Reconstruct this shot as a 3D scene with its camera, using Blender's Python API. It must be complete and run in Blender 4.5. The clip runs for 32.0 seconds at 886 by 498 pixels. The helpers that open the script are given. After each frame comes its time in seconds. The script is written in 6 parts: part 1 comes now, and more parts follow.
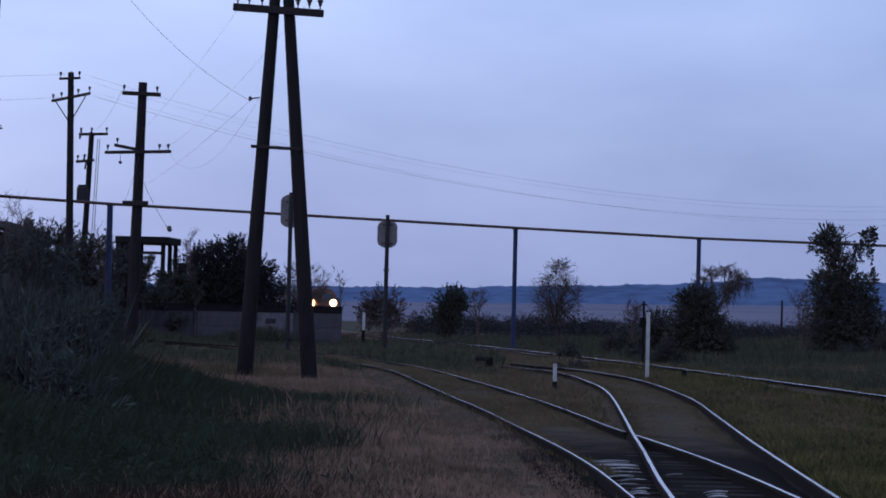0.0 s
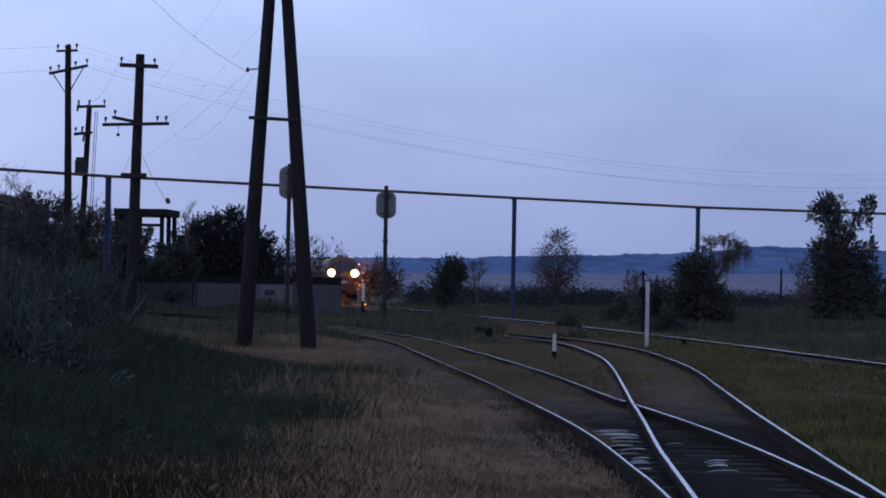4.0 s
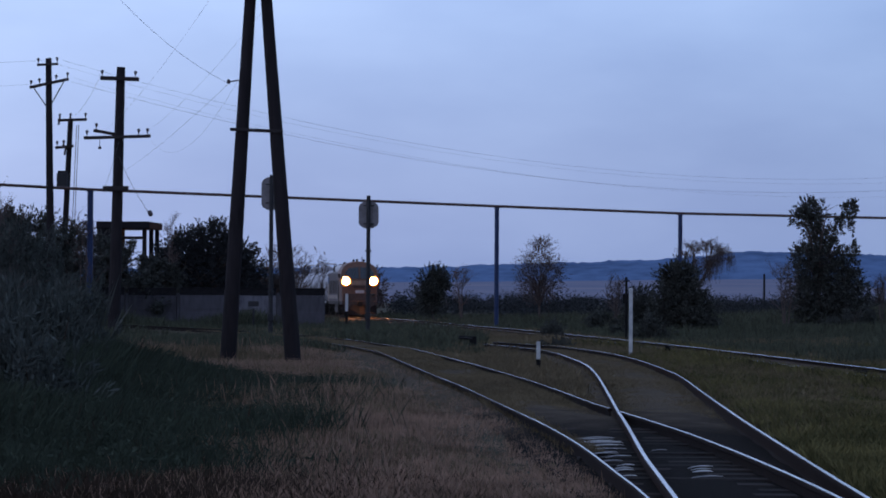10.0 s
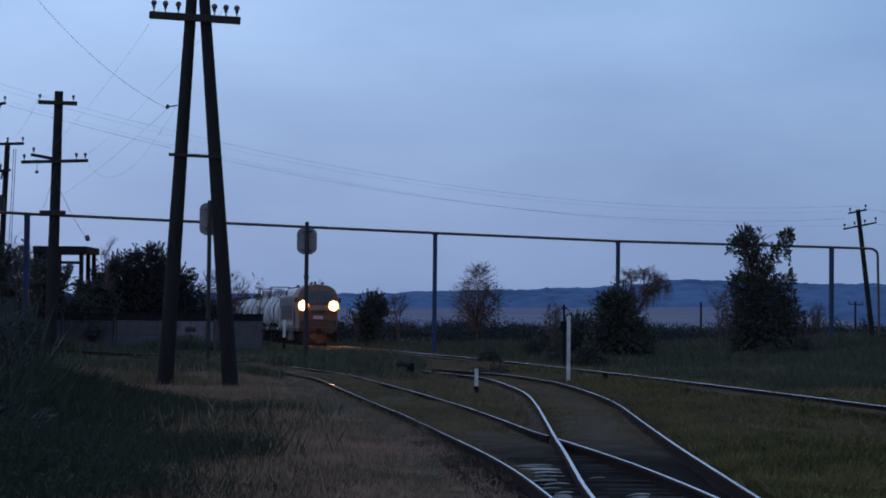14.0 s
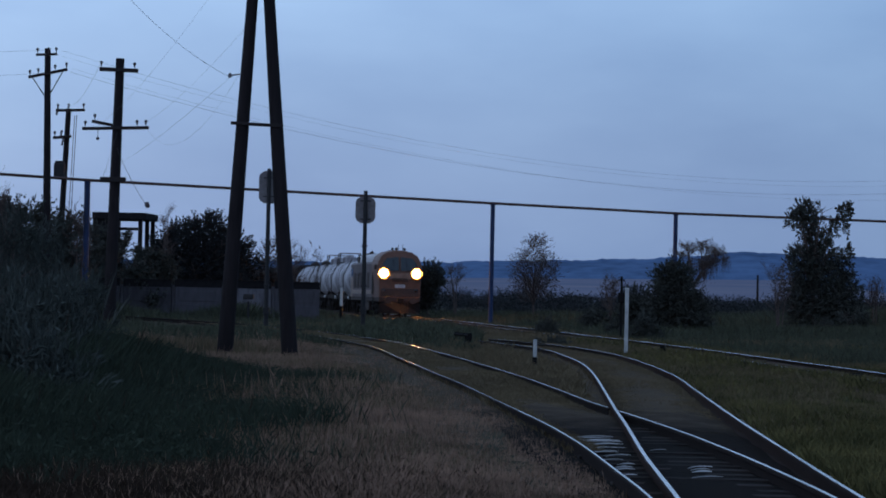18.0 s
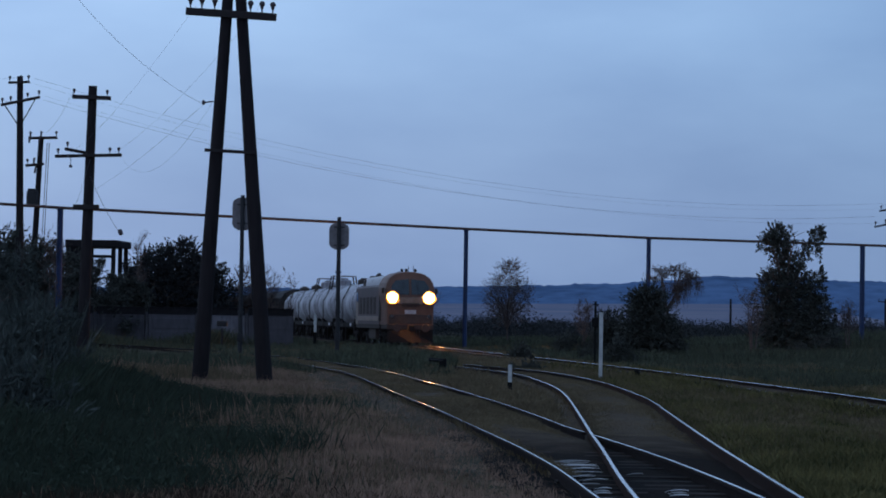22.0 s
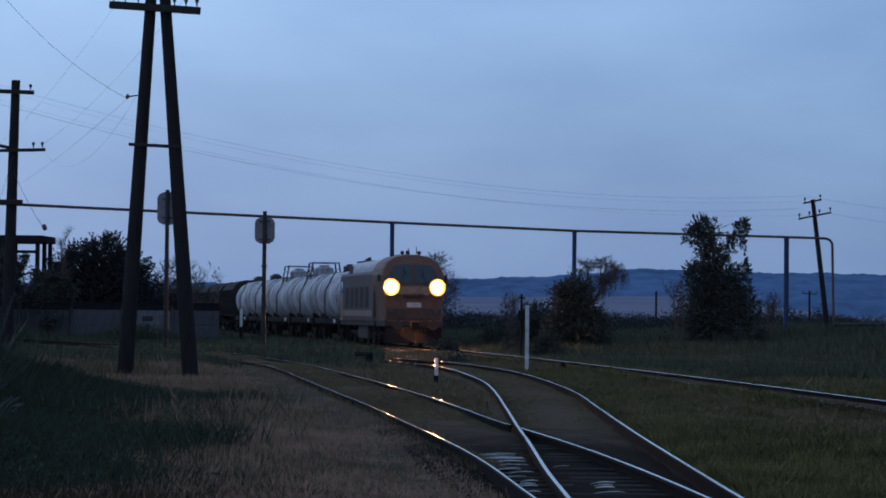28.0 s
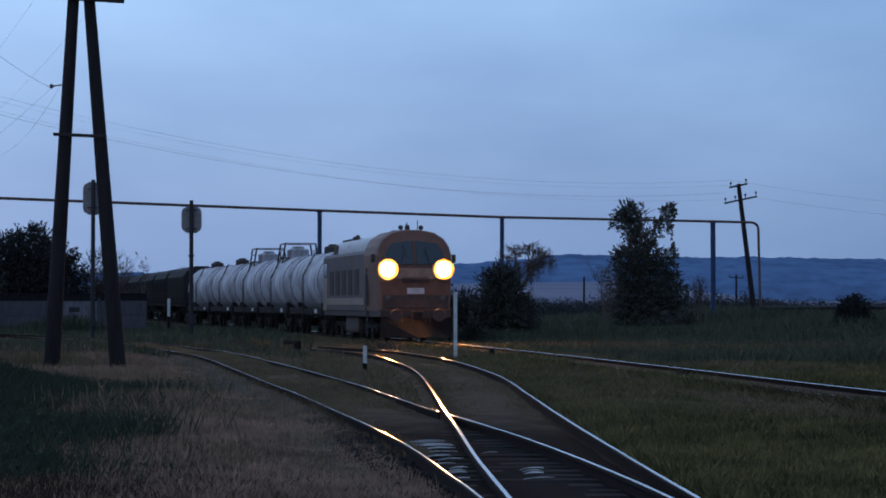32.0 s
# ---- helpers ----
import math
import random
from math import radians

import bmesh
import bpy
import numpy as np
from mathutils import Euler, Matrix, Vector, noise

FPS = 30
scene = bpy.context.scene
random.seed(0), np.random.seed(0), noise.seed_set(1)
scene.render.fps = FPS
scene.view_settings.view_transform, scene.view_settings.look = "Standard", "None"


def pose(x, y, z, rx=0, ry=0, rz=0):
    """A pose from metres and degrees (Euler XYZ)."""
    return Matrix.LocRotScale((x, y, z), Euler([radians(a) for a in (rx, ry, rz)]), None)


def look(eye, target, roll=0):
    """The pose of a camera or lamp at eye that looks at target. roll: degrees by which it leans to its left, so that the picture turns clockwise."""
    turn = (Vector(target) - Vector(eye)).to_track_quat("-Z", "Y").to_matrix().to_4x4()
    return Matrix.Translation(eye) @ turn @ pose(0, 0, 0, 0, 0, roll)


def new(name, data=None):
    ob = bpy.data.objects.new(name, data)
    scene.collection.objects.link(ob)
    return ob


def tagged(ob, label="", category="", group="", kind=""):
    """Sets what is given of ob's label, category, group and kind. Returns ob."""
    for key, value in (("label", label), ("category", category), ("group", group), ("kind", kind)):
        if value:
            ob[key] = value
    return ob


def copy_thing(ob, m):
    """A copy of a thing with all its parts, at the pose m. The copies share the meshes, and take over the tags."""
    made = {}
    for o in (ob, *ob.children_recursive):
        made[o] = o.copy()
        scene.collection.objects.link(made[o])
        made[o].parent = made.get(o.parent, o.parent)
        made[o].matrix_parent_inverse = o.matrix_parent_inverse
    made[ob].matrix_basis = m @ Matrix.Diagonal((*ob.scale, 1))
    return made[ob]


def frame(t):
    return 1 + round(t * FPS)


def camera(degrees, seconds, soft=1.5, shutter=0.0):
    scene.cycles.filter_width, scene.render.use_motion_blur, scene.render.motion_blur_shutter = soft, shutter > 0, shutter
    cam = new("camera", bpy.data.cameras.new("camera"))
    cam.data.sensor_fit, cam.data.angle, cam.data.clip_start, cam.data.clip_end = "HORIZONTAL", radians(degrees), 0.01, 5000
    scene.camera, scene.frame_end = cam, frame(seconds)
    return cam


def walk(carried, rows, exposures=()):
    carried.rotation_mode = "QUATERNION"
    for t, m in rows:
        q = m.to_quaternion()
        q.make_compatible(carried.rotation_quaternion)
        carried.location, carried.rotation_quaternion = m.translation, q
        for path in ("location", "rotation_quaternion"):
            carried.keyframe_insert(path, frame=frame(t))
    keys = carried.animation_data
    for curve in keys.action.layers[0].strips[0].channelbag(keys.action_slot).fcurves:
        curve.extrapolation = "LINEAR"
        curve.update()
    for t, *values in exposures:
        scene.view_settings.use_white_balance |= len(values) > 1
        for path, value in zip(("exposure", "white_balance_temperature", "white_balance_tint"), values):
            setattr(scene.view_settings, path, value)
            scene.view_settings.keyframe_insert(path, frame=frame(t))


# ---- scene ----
cam = camera(22.5, 32.0, soft=1.8)

# eye and aim of the hand-held camera: seconds, x, y, z, turn to the left, tilt up, lean
PATH = [
    (0, 0.109, 0.226, 1.578, 5.079, 1.778, 1.367),
    (0.5, 0.109, 0.234, 1.578, 5.053, 1.826, 1.199),
    (1, 0.109, 0.243, 1.578, 4.999, 1.719, 1.218),
    (1.5, 0.109, 0.253, 1.577, 4.951, 1.732, 1.335),
    (2, 0.109, 0.265, 1.577, 5.118, 1.814, 1.508),
    (2.5, 0.109, 0.277, 1.577, 5.334, 1.519, 1.159),
    (3, 0.109, 0.289, 1.577, 5.577, 1.087, 1.015),
    (3.5, 0.109, 0.301, 1.577, 5.358, 0.986, 1.020),
    (5.5, 0.112, 0.320, 1.580, 4.424, 1.344, 1.081),
    (6, 0.113, 0.315, 1.580, 4.364, 1.420, 1.118),
    (6.5, 0.114, 0.306, 1.581, 4.182, 1.333, 1.161),
    (7, 0.115, 0.296, 1.582, 4.055, 1.150, 1.105),
    (7.5, 0.116, 0.286, 1.582, 4.032, 1.065, 1.065),
    (8, 0.116, 0.276, 1.583, 4.058, 0.982, 0.943),
    (8.5, 0.117, 0.267, 1.583, 4.175, 0.943, 0.876),
    (9, 0.117, 0.260, 1.584, 4.477, 1.007, 0.520),
    (9.5, 0.117, 0.256, 1.584, 4.560, 1.415, 0.280),
    (10, 0.117, 0.254, 1.584, 4.607, 1.256, 0.321),
    (10.5, 0.117, 0.254, 1.584, 4.642, 1.344, 0.236),
    (11, 0.117, 0.256, 1.584, 4.641, 1.421, 0.292),
    (11.5, 0.116, 0.259, 1.584, 4.553, 1.552, 0.643),
    (12, 0.114, 0.261, 1.584, 4.276, 1.783, 0.602),
    (12.5, 0.112, 0.262, 1.585, 3.753, 1.860, 0.656),
    (13, 0.109, 0.260, 1.585, 3.165, 1.977, 0.642),
    (13.5, 0.104, 0.253, 1.586, 2.965, 1.962, 0.764),
    (14, 0.098, 0.241, 1.588, 3.014, 1.953, 0.593),
    (14.5, 0.090, 0.222, 1.590, 3.251, 1.839, 0.467),
    (16.5, 0.044, 0.104, 1.599, 3.954, 1.495, 0.748),
    (17, 0.032, 0.074, 1.601, 4.164, 1.195, 0.871),
    (17.5, 0.021, 0.048, 1.603, 4.290, 1.121, 1.007),
    (18, 0.011, 0.026, 1.604, 4.437, 1.148, 1.240),
    (18.5, 0.003, 0.008, 1.605, 4.581, 1.404, 1.294),
    (19, -0.004, -0.008, 1.605, 4.186, 1.263, 1.568),
    (19.5, -0.009, -0.020, 1.605, 4.212, 1.069, 1.158),
    (20, -0.013, -0.031, 1.605, 4.336, 1.117, 0.335),
    (20.5, -0.016, -0.041, 1.605, 4.441, 1.361, 0.181),
    (21, -0.018, -0.049, 1.605, 4.364, 1.746, 0.523),
    (21.5, -0.019, -0.055, 1.605, 4.073, 1.670, 0.699),
    (22, -0.020, -0.061, 1.604, 3.753, 1.821, 0.911),
    (22.5, -0.020, -0.065, 1.604, 3.640, 2.011, 0.969),
    (23, -0.020, -0.068, 1.604, 3.755, 1.963, 0.952),
    (23.5, -0.019, -0.070, 1.604, 3.791, 1.846, 0.737),
    (24, -0.019, -0.071, 1.603, 3.563, 1.751, 0.466),
    (24.5, -0.018, -0.070, 1.603, 3.269, 1.760, 0.603),
    (25, -0.017, -0.068, 1.603, 3.040, 1.683, 0.855),
    (25.5, -0.016, -0.065, 1.603, 2.969, 1.532, 0.720),
    (27.5, -0.011, -0.042, 1.602, 2.080, 1.726, 0.499),
    (28, -0.010, -0.035, 1.601, 1.855, 1.684, 0.607),
    (28.5, -0.009, -0.029, 1.601, 1.770, 1.620, 0.459),
    (29, -0.007, -0.023, 1.601, 1.306, 1.541, 0.413),
    (29.5, -0.006, -0.019, 1.601, 1.108, 1.395, 0.463),
    (30, -0.005, -0.014, 1.601, 0.875, 1.217, 0.639),
    (30.5, -0.004, -0.010, 1.600, 0.626, 1.375, 0.632),
    (31, -0.002, -0.007, 1.600, 0.354, 1.608, 0.582),
    (31.5, -0.001, -0.003, 1.600, 0.216, 1.302, 0.489),
    (32, 0.000, 0.000, 1.600, 0.000, 1.366, 0.000),
]


def aim(x, y, z, turn, tilt, lean):
    a, b = radians(turn), radians(tilt)
    way = Vector((-math.sin(a) * math.cos(b), math.cos(a) * math.cos(b), math.sin(b)))
    return look((x, y, z), Vector((x, y, z)) + way * 10, lean)


EXPOSURES = [(0, 0.18, 6820, 24), (6, 0.17, 6720, 20), (10, 0.15, 6650, 17), (12, 0.13, 6560, 14), (13.5, -0.02, 6500, 9), (20, -0.08, 6400, 5), (28, -0.08, 6300, 4), (30.5, 0.06, 6290, 5), (32, 0.06, 6280, 5)]

# ---- world and light ----
world = bpy.data.worlds.new("dusk")
scene.world = world
world.use_nodes = True
wn, wl = world.node_tree.nodes, world.node_tree.links
wn.clear()
w_out = wn.new("ShaderNodeOutputWorld")
w_bg = wn.new("ShaderNodeBackground")
w_tc = wn.new("ShaderNodeTexCoord")
w_sky = wn.new("ShaderNodeTexSky")
w_sky.sky_type = "NISHITA"
w_sky.sun_disc = False
w_sky.sun_elevation = radians(2.0)
w_sky.sun_rotation = radians(150)
w_sky.air_density, w_sky.dust_density, w_sky.ozone_density = 1.2, 2.0, 3.0
w_sep = wn.new("ShaderNodeSeparateXYZ")
wl.new(w_tc.outputs["Generated"], w_sep.inputs[0])
w_ramp = wn.new("ShaderNodeValToRGB")
ramp = w_ramp.color_ramp
ramp.elements[0].position, ramp.elements[0].color = 0.0, (0.232, 0.320, 0.535, 1)
ramp.elements[1].position, ramp.elements[1].color = 0.9, (0.39, 0.55, 0.86, 1)
for at, colour in ((0.05, (0.278, 0.388, 0.630, 1)), (0.13, (0.340, 0.482, 0.765, 1))):
    e = ramp.elements.new(at)
    e.color = colour
wl.new(w_sep.outputs["Z"], w_ramp.inputs[0])
# soft sheets of cloud, longer than high
w_map = wn.new("ShaderNodeMapping")
w_map.inputs["Scale"].default_value = (2.2, 2.2, 6.0)
wl.new(w_tc.outputs["Generated"], w_map.inputs[0])
w_noise = wn.new("ShaderNodeTexNoise")
w_noise.inputs["Scale"].default_value = 2.6
w_noise.inputs["Detail"].default_value = 5.0
w_noise.inputs["Roughness"].default_value = 0.5
wl.new(w_map.outputs[0], w_noise.inputs["Vector"])
w_cr = wn.new("ShaderNodeValToRGB")
w_cr.color_ramp.elements[0].position, w_cr.color_ramp.elements[0].color = 0.34, (0.895, 0.905, 0.935, 1)
w_cr.color_ramp.elements[1].position, w_cr.color_ramp.elements[1].color = 0.68, (1.15, 1.13, 1.09, 1)
wl.new(w_noise.outputs["Fac"], w_cr.inputs[0])
w_mul = wn.new("ShaderNodeMixRGB")
w_mul.blend_type = "MULTIPLY"
w_mul.inputs[0].default_value = 1.0
wl.new(w_ramp.outputs[0], w_mul.inputs[1])
wl.new(w_cr.outputs[0], w_mul.inputs[2])
w_add = wn.new("ShaderNodeMixRGB")
w_add.blend_type = "ADD"
w_add.inputs[0].default_value = 0.06
wl.new(w_mul.outputs[0], w_add.inputs[1])
wl.new(w_sky.outputs[0], w_add.inputs[2])
# the afterglow side of the sky, to the left, is a little lighter
w_reach = wn.new("ShaderNodeMapRange")
w_reach.inputs["From Min"].default_value, w_reach.inputs["From Max"].default_value = -0.45, 0.35
wl.new(w_sep.outputs["X"], w_reach.inputs["Value"])
w_side = wn.new("ShaderNodeMixRGB")
w_side.inputs[1].default_value, w_side.inputs[2].default_value = (1.24, 1.22, 1.24, 1), (0.595, 0.69, 0.78, 1)
wl.new(w_reach.outputs[0], w_side.inputs[0])
w_lit = wn.new("ShaderNodeMixRGB")
w_lit.blend_type = "MULTIPLY"
w_lit.inputs[0].default_value = 1.0
wl.new(w_add.outputs[0], w_lit.inputs[1])
wl.new(w_side.outputs[0], w_lit.inputs[2])
wl.new(w_lit.outputs[0], w_bg.inputs[0])
w_bg.inputs[1].default_value = 1.0
wl.new(w_bg.outputs[0], w_out.inputs[0])

sun_data = bpy.data.lights.new("sun", "SUN")
sun_data.energy, sun_data.angle, sun_data.color = 0.06, radians(40), (1.0, 0.86, 0.8)
sun = new("sun", sun_data)
sun.matrix_basis = look((0, 0, 50), (40, 60, 20))


# ---- materials ----
def material(name, base, rough=0.8, metal=0.0, dark=None, light=None, grain=8.0, stain=0.6, bump=0.25, per_piece=0.0, island=0.0, spec=0.3, streak=0.0):
    """A surface with grain and stains at two scales, and fine relief. Grain and stain are counts per metre."""
    m = bpy.data.materials.new(name)
    m.use_nodes = True
    n, l = m.node_tree.nodes, m.node_tree.links
    p = n["Principled BSDF"]
    p.inputs["Roughness"].default_value, p.inputs["Metallic"].default_value = rough, metal
    p.inputs["Specular IOR Level"].default_value = spec
    dark = dark or tuple(c * 0.6 for c in base)
    light = light or tuple(min(1, c * 1.3) for c in base)
    tc = n.new("ShaderNodeTexCoord")
    fine, coarse = n.new("ShaderNodeTexNoise"), n.new("ShaderNodeTexNoise")
    for t, s, d in ((fine, grain, 6), (coarse, stain, 4)):
        t.inputs["Scale"].default_value, t.inputs["Detail"].default_value = s, d
        l.new(tc.outputs["Object"], t.inputs["Vector"])
    if streak:
        drawn = n.new("ShaderNodeMapping")
        drawn.inputs["Scale"].default_value = (1.0, 1.0, streak)
        l.new(tc.outputs["Object"], drawn.inputs[0])
        l.new(drawn.outputs[0], fine.inputs["Vector"])
    r1 = n.new("ShaderNodeValToRGB")
    r1.color_ramp.elements[0].position, r1.color_ramp.elements[0].color = 0.3, (*dark, 1)
    r1.color_ramp.elements[1].position, r1.color_ramp.elements[1].color = 0.72, (*light, 1)
    mid = r1.color_ramp.elements.new(0.5)
    mid.color = (*base, 1)
    mixf = n.new("ShaderNodeMath")
    mixf.operation = "MULTIPLY_ADD"
    mixf.inputs[1].default_value, mixf.inputs[2].default_value = 0.55, 0.0
    half = n.new("ShaderNodeMath")
    half.operation = "MULTIPLY_ADD"
    half.inputs[1].default_value = 0.45
    l.new(fine.outputs["Fac"], mixf.inputs[0])
    l.new(coarse.outputs["Fac"], half.inputs[0])
    l.new(mixf.outputs[0], half.inputs[2])
    last = half.outputs[0]
    if per_piece or island:
        src = n.new("ShaderNodeNewGeometry").outputs["Random Per Island"] if island else n.new("ShaderNodeObjectInfo").outputs["Random"]
        off = n.new("ShaderNodeMath")
        off.operation = "MULTIPLY_ADD"
        k = island or per_piece
        off.inputs[1].default_value, off.inputs[2].default_value = k, -k / 2
        l.new(src, off.inputs[0])
        add = n.new("ShaderNodeMath")
        add.operation = "ADD"
        l.new(off.outputs[0], add.inputs[0])
        l.new(last, add.inputs[1])
        last = add.outputs[0]
    l.new(last, r1.inputs[0])
    l.new(r1.outputs[0], p.inputs["Base Color"])
    if bump:
        b = n.new("ShaderNodeBump")
        b.inputs["Strength"].default_value, b.inputs["Distance"].default_value = bump, 0.02
        l.new(fine.outputs["Fac"], b.inputs["Height"])
        l.new(b.outputs[0], p.inputs["Normal"])
    return m


def glowing(name, colour, strength, body=1.0):
    m = bpy.data.materials.new(name)
    m.use_nodes = True
    p = m.node_tree.nodes["Principled BSDF"]
    p.inputs["Base Color"].default_value = (*[c * body for c in colour], 1)
    p.inputs["Specular IOR Level"].default_value = 0.5 * body
    p.inputs["Emission Color"].default_value = (*colour, 1)
    p.inputs["Emission Strength"].default_value = strength
    return m


def ground_material():
    """Earth, dry turf and damp green turf mingled by noise."""
    m = bpy.data.materials.new("turf_and_earth")
    m.use_nodes = True
    n, l = m.node_tree.nodes, m.node_tree.links
    p = n["Principled BSDF"]
    p.inputs["Roughness"].default_value = 1.0
    p.inputs["Specular IOR Level"].default_value = 0.1
    tc = n.new("ShaderNodeTexCoord")
    out = []
    for s, d in ((0.12, 3), (1.1, 5), (14.0, 6)):
        t = n.new("ShaderNodeTexNoise")
        t.inputs["Scale"].default_value, t.inputs["Detail"].default_value = s, d
        l.new(tc.outputs["Object"], t.inputs["Vector"])
        out.append(t)
    ra, rb = n.new("ShaderNodeValToRGB"), n.new("ShaderNodeValToRGB")
    ra.color_ramp.elements[0].position, ra.color_ramp.elements[0].color = 0.35, (0.028, 0.032, 0.018, 1)
    ra.color_ramp.elements[1].position, ra.color_ramp.elements[1].color = 0.65, (0.075, 0.056, 0.038, 1)
    rb.color_ramp.elements[0].position, rb.color_ramp.elements[0].color = 0.3, (0.55, 0.55, 0.55, 1)
    rb.color_ramp.elements[1].position, rb.color_ramp.elements[1].color = 0.75, (1.25, 1.2, 1.1, 1)
    mixn = n.new("ShaderNodeMixRGB")
    mixn.inputs[0].default_value = 0.5
    l.new(out[0].outputs["Fac"], mixn.inputs[1])
    l.new(out[1].outputs["Fac"], mixn.inputs[2])
    l.new(mixn.outputs[0], ra.inputs[0])
    l.new(out[2].outputs["Fac"], rb.inputs[0])
    mul = n.new("ShaderNodeMixRGB")
    mul.blend_type, mul.inputs[0].default_value = "MULTIPLY", 1.0
    l.new(ra.outputs[0], mul.inputs[1])
    l.new(rb.outputs[0], mul.inputs[2])
    l.new(mul.outputs[0], p.inputs["Base Color"])
    b = n.new("ShaderNodeBump")
    b.inputs["Strength"].default_value, b.inputs["Distance"].default_value = 0.6, 0.05
    l.new(out[2].outputs["Fac"], b.inputs["Height"])
    l.new(b.outputs[0], p.inputs["Normal"])
    return m


M_GROUND = ground_material()
M_EARTH = material("brown_cinder_bed", (0.058, 0.041, 0.032), 1.0, grain=14, stain=0.5, bump=0.8, spec=0.03)


def bed_material():
    """Cinders, black with oil round the crossing and brown with dust and roots beyond it."""
    m = material("cinder_bed", (0.066, 0.050, 0.036), 1.0, grain=17, stain=1.7, bump=1.0, spec=0.03, dark=(0.028, 0.021, 0.016), light=(0.100, 0.076, 0.052))
    n, l = m.node_tree.nodes, m.node_tree.links
    p = n["Principled BSDF"]
    brown = p.inputs["Base Color"].links[0].from_socket
    tc, sep, noise = n.new("ShaderNodeTexCoord"), n.new("ShaderNodeSeparateXYZ"), n.new("ShaderNodeTexNoise")
    noise.inputs["Scale"].default_value, noise.inputs["Detail"].default_value = 0.9, 6
    l.new(tc.outputs["Object"], sep.inputs[0])
    l.new(tc.outputs["Object"], noise.inputs["Vector"])
    ma = n.new("ShaderNodeMath")
    ma.operation = "MULTIPLY_ADD"
    ma.inputs[1].default_value = 12.0
    l.new(noise.outputs["Fac"], ma.inputs[0])
    l.new(sep.outputs["Y"], ma.inputs[2])
    rg = n.new("ShaderNodeMapRange")
    rg.inputs["From Min"].default_value, rg.inputs["From Max"].default_value = 34.5, 41.0
    l.new(ma.outputs[0], rg.inputs["Value"])
    mx = n.new("ShaderNodeMixRGB")
    mx.inputs[1].default_value = (0.010, 0.008, 0.007, 1)
    l.new(rg.outputs[0], mx.inputs[0])
    l.new(brown, mx.inputs[2])
    l.new(mx.outputs[0], p.inputs["Base Color"])
    return m


M_BED = bed_material()
M_RAIL_TOP = material("polished_steel", (0.72, 0.70, 0.70), 0.16, 1.0, grain=30, stain=1.5, bump=0.04)
M_RAIL_SIDE = material("rusty_steel", (0.014, 0.009, 0.008), 0.95, 0.0, grain=18, stain=1.2, spec=0.1)
M_SLEEPER = material("weathered_sleeper", (0.024, 0.019, 0.017), 0.95, grain=14, stain=2.0, dark=(0.012, 0.010, 0.009), per_piece=0.45, spec=0.05)
M_POLE = material("tarred_pole_wood", (0.019, 0.015, 0.016), 0.9, grain=9, stain=0.7, spec=0.15, streak=0.15)
M_ARM = material("dark_cross_arm_wood", (0.022, 0.017, 0.017), 0.9, grain=12)
M_PORCELAIN = material("dark_glazed_porcelain", (0.06, 0.045, 0.05), 0.25, grain=5, bump=0.0)
M_IRON = material("dark_iron", (0.035, 0.032, 0.034), 0.7, 0.5, grain=20)
M_WIRE = material("line_wire", (0.10, 0.10, 0.11), 0.6, 0.6, grain=4, bump=0.0)
M_PIPE = material("yellow_gas_pipe_paint", (0.075, 0.040, 0.032), 0.6, grain=6, stain=0.5, bump=0.1)
M_BLUE = material("blue_post_paint", (0.014, 0.027, 0.075), 0.6, grain=8, stain=0.7, bump=0.1)
M_SHIELD = material("grey_signal_shield_paint", (0.150, 0.135, 0.138), 0.6, grain=7, stain=1.4, bump=0.1)
M_SIGNAL = material("dark_signal_paint", (0.020, 0.019, 0.021), 0.75, grain=7)
M_WHITE = material("whitewashed_concrete", (0.42, 0.42, 0.41), 0.85, grain=10, stain=2.0, bump=0.2)
M_BLACK = material("black_marker_paint", (0.012, 0.011, 0.011), 0.9, grain=10, spec=0.08)
M_CONCRETE = material("grey_wall_concrete", (0.062, 0.056, 0.062), 0.9, grain=5, stain=0.6, per_piece=0.25, streak=0.3)
M_PALE_WALL = material("pale_limed_concrete", (0.128, 0.118, 0.130), 0.9, grain=5, stain=0.6, dark=(0.05, 0.045, 0.05), streak=0.3)
M_SHEDROOF = material("dark_slab_concrete", (0.018, 0.016, 0.017), 0.95, grain=5, stain=0.5, spec=0.05)
M_TANK = material("pale_tank_paint", (0.34, 0.32, 0.34), 0.6, grain=2.2, stain=0.55, dark=(0.040, 0.028, 0.030), light=(0.56, 0.54, 0.57), bump=0.05, streak=0.25)
M_STRAP = material("dirty_strap_steel", (0.05, 0.04, 0.037), 0.8, 0.2, grain=12)
M_BOGIE = material("oily_bogie_steel", (0.020, 0.016, 0.015), 0.9, 0.0, grain=12, spec=0.1)
M_DARKWAGON = material("dark_brown_wagon_paint", (0.026, 0.023, 0.022), 0.85, grain=4, stain=0.4, spec=0.1)
# the cab's base colour carries the orange glare of the headlamps
M_LOCO = material("glare_orange_cab_paint", (0.120, 0.055, 0.036), 0.55, grain=3, stain=0.4, bump=0.08)
M_FLANK = material("dull_maroon_flank_paint", (0.070, 0.045, 0.045), 0.6, grain=3, stain=0.5, bump=0.08, streak=0.3)
M_LOCO_PALE = material("pale_roof_paint", (0.38, 0.36, 0.37), 0.5, grain=4, stain=0.5, bump=0.08)
M_NOSE_BAND = material("dull_tan_paint", (0.19, 0.13, 0.10), 0.5, grain=4, stain=0.6, bump=0.08)
M_LOCO_DARK = material("dark_underframe_paint", (0.045, 0.032, 0.028), 0.8, grain=6, stain=0.8)
